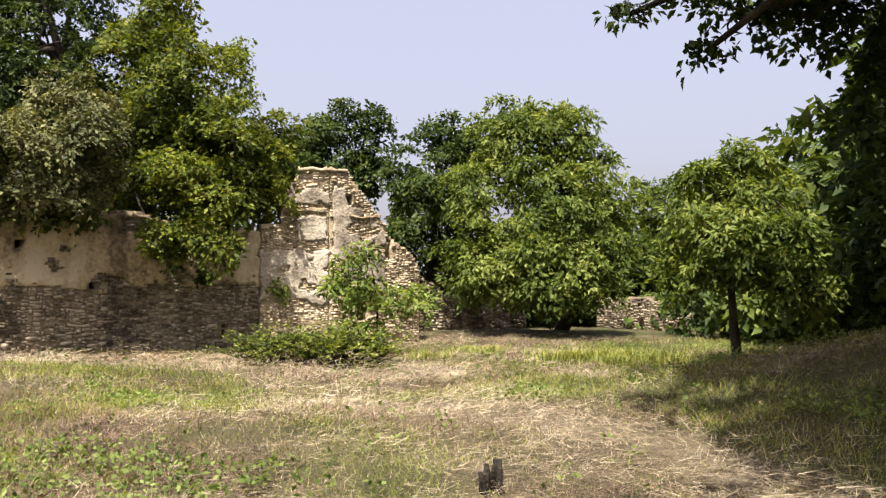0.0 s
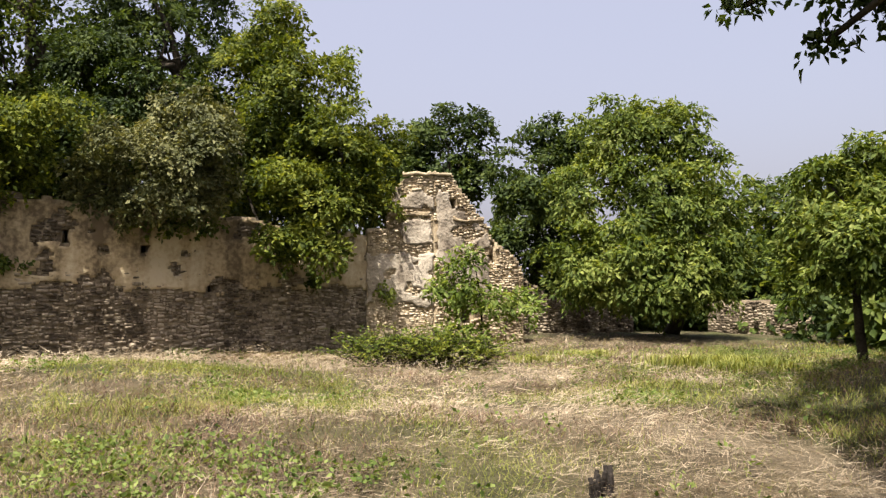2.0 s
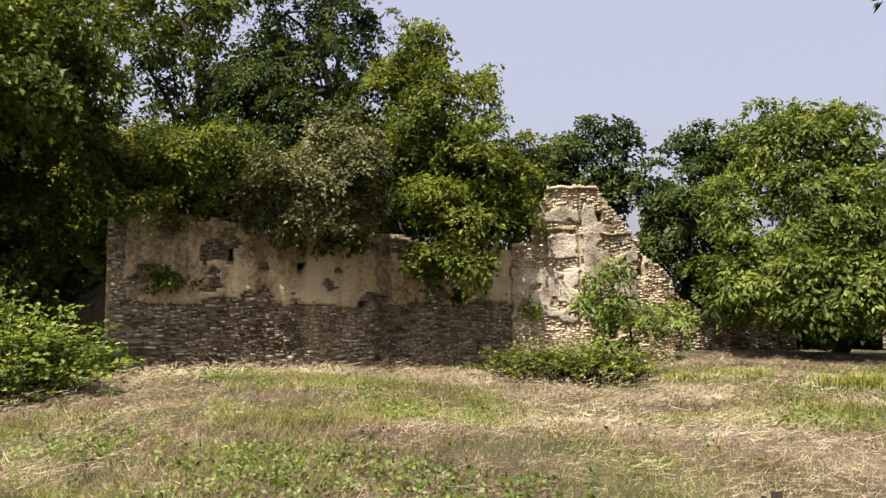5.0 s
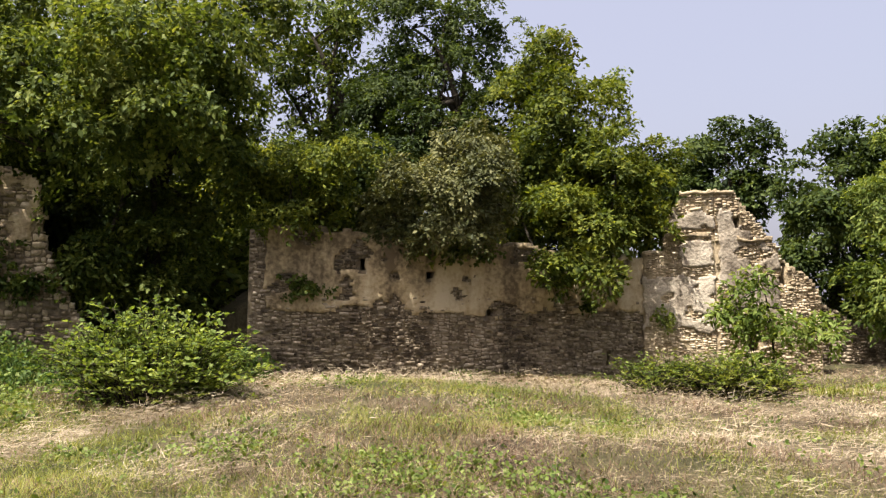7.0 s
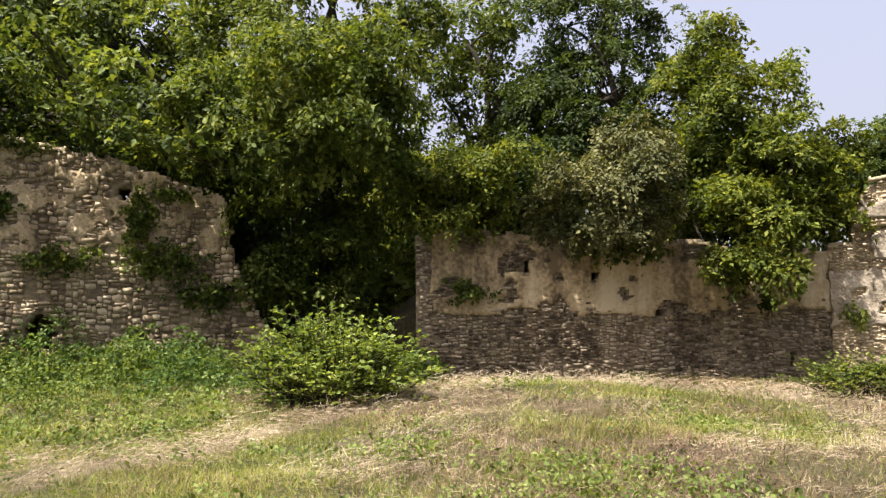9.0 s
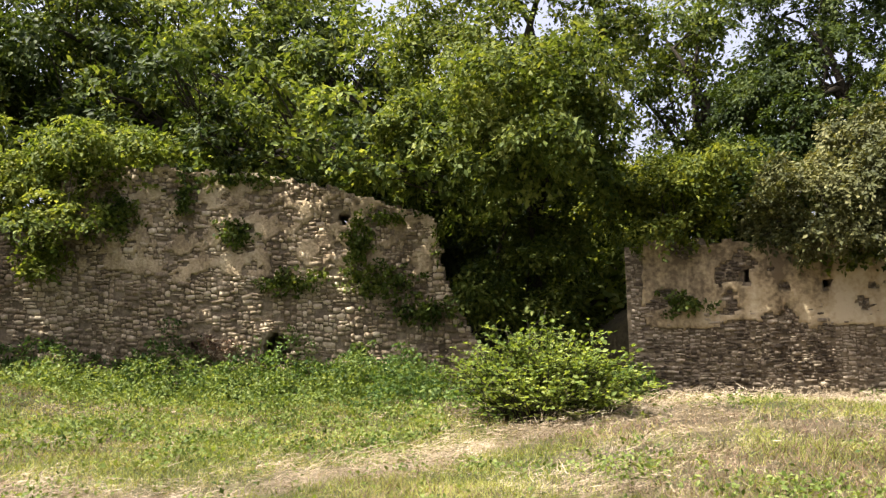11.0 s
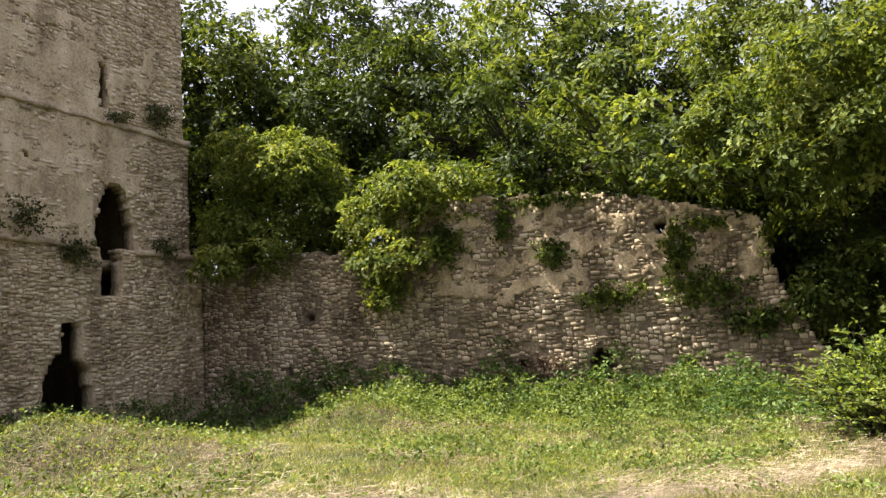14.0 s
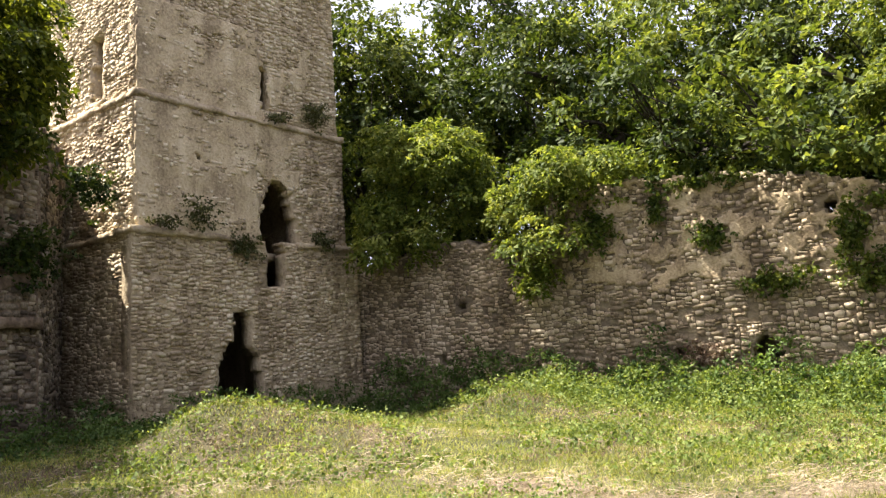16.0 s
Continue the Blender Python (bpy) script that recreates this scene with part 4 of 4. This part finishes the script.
lay_stones(wl, lambda s, z: True, wl["ob"], (0.06, 0.13), (0.1, 0.3), 0.035, 0, 76, damp=True)
lay_stones(wf, lambda s, z: True, wf["ob"], (0.06, 0.13), (0.1, 0.3), 0.035, 0, 77, damp=True)
w2_plaster = lambda s, z: z > 3.4 + 0.5 * blot(s, 0, 0.4, 51) and s > 8.0 and blot(s, z, 1.5, 53) > 0.0
plaster_coat(w2, w2_plaster, w2["ob"], "worn grey plaster", 0.05, PLASTER_THIN)
lay_stones(w2, lambda s, z: not w2_plaster(s, z) or blot(s, z, 2, 9) > 0, w2["ob"], (0.075, 0.17), (0.12, 0.42), 0.05, 300, 78, missing=0.12)
lay_stones(w2_end, lambda s, z: True, w2_end["ob"], (0.075, 0.17), (0.12, 0.42), 0.04, 0, 79, missing=0.07)
tower_plaster = [lambda s, z: False,
                 lambda s, z: blot(s, z, 0.5, 61) > 0.0 - (0.45 if s < 4.2 else -0.1),
                 lambda s, z: blot(s, z, 0.45, 63) > 0.0 - (0.35 if s < 4.5 else -0.2) and z < 13]
for k in range(3):
    fr, sd = tower_faces[2 * k], tower_faces[2 * k + 1]
    pl = tower_plaster[k]
    if k:
        plaster_coat(fr, pl, fr["ob"], "thin weathered plaster", 0.04, TOWER_PLASTER)
    lay_stones(fr, lambda s, z: not pl(s, z) or blot(s, z, 1.5, 19) > -0.1, fr["ob"], (0.08, 0.17), (0.13, 0.42), 0.045, 300 if k == 0 else 0, 81 + k, z_start=(0, LEDGE, STRING)[k] + 0.05, tower_stone=True, missing=0.09)
    lay_stones(sd, lambda s, z: True, sd["ob"], (0.085, 0.18), (0.15, 0.48), 0.045, 100 if k == 0 else 0, 85 + k, z_start=(0, LEDGE, STRING)[k] + 0.05, tower_stone=True)
wle_plaster = lambda s, z: blot(s, z, 0.5, 65) > 0.1 and z > 2.6
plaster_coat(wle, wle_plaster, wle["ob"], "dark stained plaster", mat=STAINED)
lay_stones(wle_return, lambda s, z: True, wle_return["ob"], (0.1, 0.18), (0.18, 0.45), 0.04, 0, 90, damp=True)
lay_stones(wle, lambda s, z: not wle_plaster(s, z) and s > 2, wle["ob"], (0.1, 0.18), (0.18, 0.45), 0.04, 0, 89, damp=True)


# ---- low growth ----
def hay_row(x, y):
    """1 on the raked rows of hay, 0 away from them."""
    az, d = math.degrees(math.atan2(-x, y)), math.hypot(x, y)
    row = np.interp(az, (-20, 0, 10, 20, 30, 40, 50, 56, 64, 75, 95), (13, 14, 15.6, 16.6, 16.8, 14.5, 12, 10.2, 9.2, 8.3, 11))
    wob = 0.5 * noise.noise((x * 0.5, y * 0.5, 17))
    k = math.exp(-((d - row + wob) / 0.75) ** 2) * (1.0 if 8 < az < 66 else 0.45)
    k = max(k, 0.7 * math.exp(-((d - 9.0 - 0.12 * az + 1.2 * wob) / 0.6) ** 2) if az < 20 else 0)
    return k


def cover(x, y):
    """How green the sward is, 0 to 1: mown straw to the north, fresher grass to the west."""
    az = math.degrees(math.atan2(-x, y))
    d = math.hypot(x, y)
    g = 0.20 + 0.5 * min(1, max(0, (az - 46) / 12)) + 0.85 * noise.noise((x * 0.33, y * 0.33, 4)) + 0.35 * noise.noise((x * 1.1, y * 1.1, 8))
    # greener sward within the tree's shadow; its darker colour also deepens that shade
    if az < -11 and x > 1.9 + 0.06 * y:
        g += 0.4
    if 14 < az < 34 and 9 < d < 14.5:
        g += 0.35
    if az > 80 and d < 16.5:
        g -= 0.05 + 0.5 * noise.noise((x * 0.45, y * 0.45, 77))
    return min(1, max(0, g - 1.1 * hay_row(x, y)))


def russet(x, y):
    az, d = math.degrees(math.atan2(-x, y)), math.hypot(x, y)
    k = 0.22 + 0.9 * noise.noise((x * 0.55, y * 0.55, 30)) - 0.6 * hay_row(x, y)
    if 20 < az < 42 and d < 9.5:
        k += 0.35
    if az > 50:
        k -= 0.1
    return max(0, k)


def ground_points(n, rnd, d0, d1, a0=-34, a1=121, power=1.3):
    az = rnd.uniform(a0, a1, n)
    u = rnd.uniform(0, 1, n)
    e = 2 - power
    d = (d0 ** e + u * (d1 ** e - d0 ** e)) ** (1 / e)
    x, y = -np.sin(np.radians(az)) * d, np.cos(np.radians(az)) * d
    return x, y, d


def blades(name, n, rnd, length, width, tilt, mat, want, label, d0=4.5, d1=24, lift=0.0, power=1.35, rake=False, a0=-34, a1=121):
    """Strands: tilt 0 lies flat, 1 stands up. want(x, y): chance of growing there."""
    x, y, d = ground_points(n, rnd, d0, d1, a0, a1, power)
    ok = rnd.uniform(0, 1, n) < want(x, y)
    x, y, d = x[ok], y[ok], d[ok]
    z = HEIGHT(x, y)
    m = len(x)
    far = np.clip(d / 9, 0.55, 2.0)
    L = length * rnd.uniform(0.4, 1.5, m)
    a = rnd.uniform(0, 2 * np.pi, m) if not rake else rnd.normal(0.6, 0.8, m) + TURN(x, y) * 4
    el = np.clip(rnd.normal(tilt, 0.2, m), -0.04, 1.2) * 1.3
    dirv = np.stack([np.cos(a) * np.cos(el), np.sin(a) * np.cos(el), np.sin(el)], 1)
    side = np.stack([-np.sin(a), np.cos(a), 0.5 * rnd.normal(size=m)], 1) * (width * far * 0.5)[:, None]
    p = np.stack([x, y, z - 0.01 + lift * rnd.uniform(0, 1.2, m) * (0.4 + 1.6 * np.clip(0.5 + TUFT(x, y), 0, 1))], 1)
    tip = p + dirv * L[:, None]
    v = np.stack([p - side, p + side, tip], 1).reshape(-1, 3)
    ob = raw(name, v, np.arange(m * 3).reshape(m, 3), mat)
    return tagged(ob, label, "grass", kind="stuff")


def blade_material(name, dark, mid, light, trans):
    return leaf_material(name, dark, mid, light, trans, 0.6)


STRAW = blade_material("straw", (0.125, 0.095, 0.063), (0.275, 0.218, 0.152), (0.49, 0.415, 0.31), 0.15)
RUSSET = blade_material("russet_stalk", (0.055, 0.033, 0.021), (0.130, 0.082, 0.055), (0.25, 0.17, 0.118), 0.15)
GRASS = blade_material("grass_blade", (0.062, 0.079, 0.017), (0.175, 0.195, 0.045), (0.330, 0.335, 0.112), 0.4)
WEED = blade_material("weed_leaf", (0.042, 0.070, 0.015), (0.120, 0.168, 0.036), (0.240, 0.285, 0.095), 0.4)
NETTLE = blade_material("nettle_leaf", (0.028, 0.058, 0.016), (0.078, 0.135, 0.032), (0.180, 0.250, 0.088), 0.4)

ground = build_ground()
grass_rnd = np.random.default_rng(21)
HEIGHT, COVER, HAY, RUST = tabulate(ground_z), tabulate(cover), tabulate(hay_row), tabulate(russet)
PATCH = tabulate(lambda x, y: noise.noise((x * 0.8, y * 0.8, 12)))
TUFT = tabulate(lambda x, y: 0.6 * noise.noise((x * 2.2, y * 2.2, 50)) + 0.5 * noise.noise((x * 0.9, y * 0.9, 51)))
TURN = tabulate(lambda x, y: noise.noise((x * 0.6, y * 0.6, 60)))
blades("hay", 430000, grass_rnd, 0.15, 0.0055, 0.08, STRAW, lambda x, y: np.clip(0.5 - 0.6 * COVER(x, y) - 0.4 * RUST(x, y) + 0.7 * PATCH(x, y), 0.03, 1), "pale cut hay lying in tangled strands", lift=0.07, rake=True)
blades("hay", 260000, grass_rnd, 0.2, 0.006, 0.07, STRAW, HAY, "raked rows of pale hay", lift=0.16, power=0.9, rake=True)
blades("stubble", 120000, grass_rnd, 0.08, 0.007, 0.6, STRAW, lambda x, y: 0.5 - 0.45 * COVER(x, y), "short dry grass stubble")
blades("dry_stalks", 300000, grass_rnd, 0.12, 0.007, 0.5, RUSSET, RUST, "reddish brown dead stalks", lift=0.05)
blades("grass", 400000, grass_rnd, 0.11, 0.0075, 0.6, GRASS, lambda x, y: 0.04 + 0.96 * np.clip(1.25 * COVER(x, y) - 0.1, 0, 1), "short yellow-green grass", lift=0.04)


def ground_weeds(name, n, rnd, size, want, mat, label, d0=4.5, d1=24, height=0.07, per=9, spread=0.09, a0=-34, a1=121, power=1.3):
    x, y, d = ground_points(n, rnd, d0, d1, a0, a1, power)
    c = [(a, b, ground_z(a, b) + height * rnd.uniform(0.3, 1.3)) for a, b in zip(x, y) if rnd.uniform() < want(a, b)]
    v, f = leaves(c, per, spread, size, rnd, 0.65, 0.1, 1.2)
    return tagged(raw(name, v, f, mat), label, "weeds", kind="stuff")


def weed_patch(x, y):
    """Chance of broad-leaved weeds: dense in patches, a few between them."""
    n = noise.noise((x * 0.42, y * 0.42, 40)) + 0.45 * noise.noise((x * 1.3, y * 1.3, 44))
    return min(1.0, max(0.03, 2.2 * n - 0.25 + 0.25 * cover(x, y)) * (1 - 0.8 * hay_row(x, y)))


ground_weeds("weeds", 19000, grass_rnd, 0.05, weed_patch, WEED, "small broad-leaved weeds among the hay", height=0.11, per=10, spread=0.1)


def along_wall(w, s0, s1, n, rnd, out, h, zf=None):
    c = []
    for _ in range(n):
        s = rnd.uniform(s0, s1)
        o = abs(rnd.normal()) * out + 0.1
        p = w["p0"] + w["t"] * s + w["n"] * o
        z = ground_z(p.x, p.y) + h * rnd.uniform(0.05, 1) * (1.15 - min(1, o / (2.2 * out)))  * (0.6 + 0.8 * max(0, 0.5 + noise.noise((s * 0.8, o, 2))))
        c.append((p.x, p.y, z))
    return c


def leaf_patch(name, centres, per, spread, size, mat, label, category, seed, slender=0.6):
    v, f = leaves(centres, per, spread, size, np.random.default_rng(seed), slender, 0.3, 0.9)
    return tagged(raw(name, v, f, mat), label, category, kind="stuff")


leaf_patch("nettles", along_wall(w2, 1.0, 17.5, 1300, grass_rnd, 0.9, 1.5), 16, 0.16, 0.11, NETTLE, "green nettles and weeds along the foot of the rubble wall", "weeds", 91)
leaf_patch("nettles", along_wall(w2, 6.5, 18.0, 1500, grass_rnd, 2.6, 0.95), 14, 0.16, 0.09, WEED, "fresh light green weeds before the rubble wall", "weeds", 92)
leaf_patch("weed_carpet", [(x, y, ground_z(x, y) + 0.12 * grass_rnd.uniform(0.2, 1.5)) for x, y in (polar(az, d) for az, d in zip(grass_rnd.uniform(54, 112, 2400), grass_rnd.uniform(10.5, 21, 2400))) if noise.noise((x * 0.5, y * 0.5, 70)) > -0.12], 10, 0.16, 0.075, WEED, "patches of low yellow-green weeds", "weeds", 90)
leaf_patch("nettles", along_wall(tower_faces[0], -1.5, 8.5, 430, grass_rnd, 0.9, 0.9), 14, 0.15, 0.1, NETTLE, "weeds at the tower's foot", "weeds", 93)
leaf_patch("nettles", along_wall(wle, 0, 7.5, 480, grass_rnd, 1.8, 0.8), 14, 0.16, 0.1, NETTLE, "shaded weeds at the wall's foot", "weeds", 94)
leaf_patch("nettles", along_wall(w1, -6, 0.6, 420, grass_rnd, 1.1, 0.9), 14, 0.16, 0.1, NETTLE, "weeds in the gap between the walls", "weeds", 95)


def ivy(w, spots, name, label, seed, mat=LEAF_MID, size=0.12, n=60):
    rnd = np.random.default_rng(seed)
    c = []
    for s, z, rs, rz in spots:
        for _ in range(int(n * rs * rz * 4) + 6):
            p = face_point(w, s + rnd.normal() * rs * 0.6, z + rnd.normal() * rz * 0.6) + w["n"] * (0.1 + abs(rnd.normal()) * 0.1)
            c.append(tuple(p))
    v, f = leaves(c, 12, 0.12, size, rnd, 0.7, 0.5, 0.3)
    return tagged(raw(name, v, f, mat), label, "creeper", kind="stuff")


ivy(w2, [(14.0, 3.3, 0.8, 0.3), (16.4, 3.3, 0.8, 0.45), (15.8, 4.3, 0.35, 0.7), (12.4, 4.7, 0.4, 0.35), (10.9, 5.8, 0.2, 0.7), (17.6, 2.4, 0.7, 0.35), (12.2, 6.2, 1.0, 0.22), (16.6, 5.0, 0.7, 0.12), (15.8, 1.3, 0.15, 0.35), (9, 5.2, 0.5, 0.5)], "ivy", "green ivy and weeds rooted in the rubble wall", 96)
ivy(w2, [(11.9, 1.5, 0.6, 0.25)], "dry_creeper", "reddish dry creeper on the rubble wall", 97, RUSSET, 0.08)
ivy(w1, [(1.2, 2.3, 0.4, 0.25), (5.0, 3.2, 0.8, 0.25), (8.3, 1.9, 0.15, 0.15)], "ivy", "ivy hanging on the plastered wall", 98)
ivy(b_l, [(0.5, 1.6, 0.2, 0.25)], "ivy", "weed tuft rooted in the bastion", 99, LEAF_BRIGHT, 0.1)
FR0, FR1 = tower_faces[0], tower_faces[2]
ivy(FR0, [(1.0, 6.05, 0.5, 0.14), (3.6, 5.6, 0.5, 0.3), (6.9, 6.0, 0.4, 0.25), (2.1, 6.4, 0.4, 0.35)], "ledge_weeds", "dry yellow-green weeds on the tower ledge", 100, LEAF_GREY, 0.09, 90)
ivy(FR1, [(5.1, 10.15, 0.3, 0.15), (6.8, 10.6, 0.5, 0.35)], "ledge_weeds", "brown weeds on the upper tower ledge", 101, LEAF_GREY, 0.09, 90)
ivy(wle, [(4.5, 5.0, 1.0, 0.6), (6.3, 7.2, 0.8, 0.5)], "ivy", "ivy on the shaded wall", 102, LEAF_DARK)


def grass_clump(az, d, r, h, n, seed, label):
    rnd = np.random.default_rng(seed)
    cx, cy = polar(az, d)
    m = n
    x, y = cx + rnd.normal(0, r, m), cy + rnd.normal(0, r * 0.6, m)
    z = np.array([ground_z(a, b) for a, b in zip(x, y)])
    a = rnd.uniform(0, 2 * np.pi, m)
    L = h * rnd.uniform(0.5, 1.3, m)
    out = np.stack([np.cos(a), np.sin(a), 0 * a], 1)
    side = np.stack([-np.sin(a), np.cos(a), 0 * a], 1) * 0.007
    p = np.stack([x, y, z], 1)
    mid = p + out * (L * 0.25)[:, None] + np.stack([0 * L, 0 * L, L * 0.65], 1)
    tip = mid + out * (L * 0.4)[:, None] + np.stack([0 * L, 0 * L, L * 0.1], 1)
    v = np.stack([p - side, p + side, mid + side, mid - side, tip], 1).reshape(-1, 3)
    b = np.arange(m)[:, None] * 5
    ob = raw("grass_tuft", v, np.concatenate([b + [0, 1, 2], b + [0, 2, 3], b + [3, 2, 4]]), GRASS)
    return tagged(ob, label, "grass", kind="stuff")


for k, (az, d, r, h, n) in enumerate(((-8.6, 16, 0.3, 0.34, 500), (-10.4, 16.4, 0.34, 0.3, 600), (-12.4, 15.8, 0.3, 0.26, 450), (-15.6, 15.4, 0.34, 0.36, 700), (-13.8, 17.2, 0.4, 0.3, 500), (-2.5, 19, 0.4, 0.2, 500), (1.0, 17.0, 0.3, 0.2, 350))):
    grass_clump(az, d, r, h, n, 110 + k, "tuft of long green grass left by the mower")


# charred stump in the near grass
def stump(az, d, h, r, seed, label):
    rnd = np.random.default_rng(seed)
    x, y = polar(az, d)
    root = new("stump")
    root.location = (x, y, ground_z(x, y))
    for k in range(7):
        vv, ff = [], []
        a = 2 * math.pi * k / 7
        o = r * (0.35 + 0.5 * rnd.uniform())
        foot = (math.cos(a) * o, math.sin(a) * o, -0.1)
        head = (math.cos(a) * o * 1.35, math.sin(a) * o * 1.35, h * rnd.uniform(0.55, 1.1))
        tube(vv, ff, bend(foot, head, 0, rnd, 5), r * 0.42, r * 0.2, 6)
        n = len(vv)
        ff = [(*f,) for f in ff] + [(n - 6, n - 5, n - 4, n - 3), (n - 6, n - 3, n - 2, n - 1)]
        raw("splinter", vv, ff, CHAR, root)
    return tagged(root, label, "stump")


CHAR = material("charred_wood", (0.02, 0.016, 0.013), (0.008, 0.007, 0.006), (0.05, 0.04, 0.032), 6, 40, bump=0.9)
stump(-3.25, 6.0, 0.24, 0.085, 1, "small black charred stump in the mown grass")
stump(90.6, 13.4, 0.12, 0.03, 2, "small dark stub in the mown grass")
stump(100.8, 11.8, 0.1, 0.05, 3, "dark twiggy stub in the mown grass")
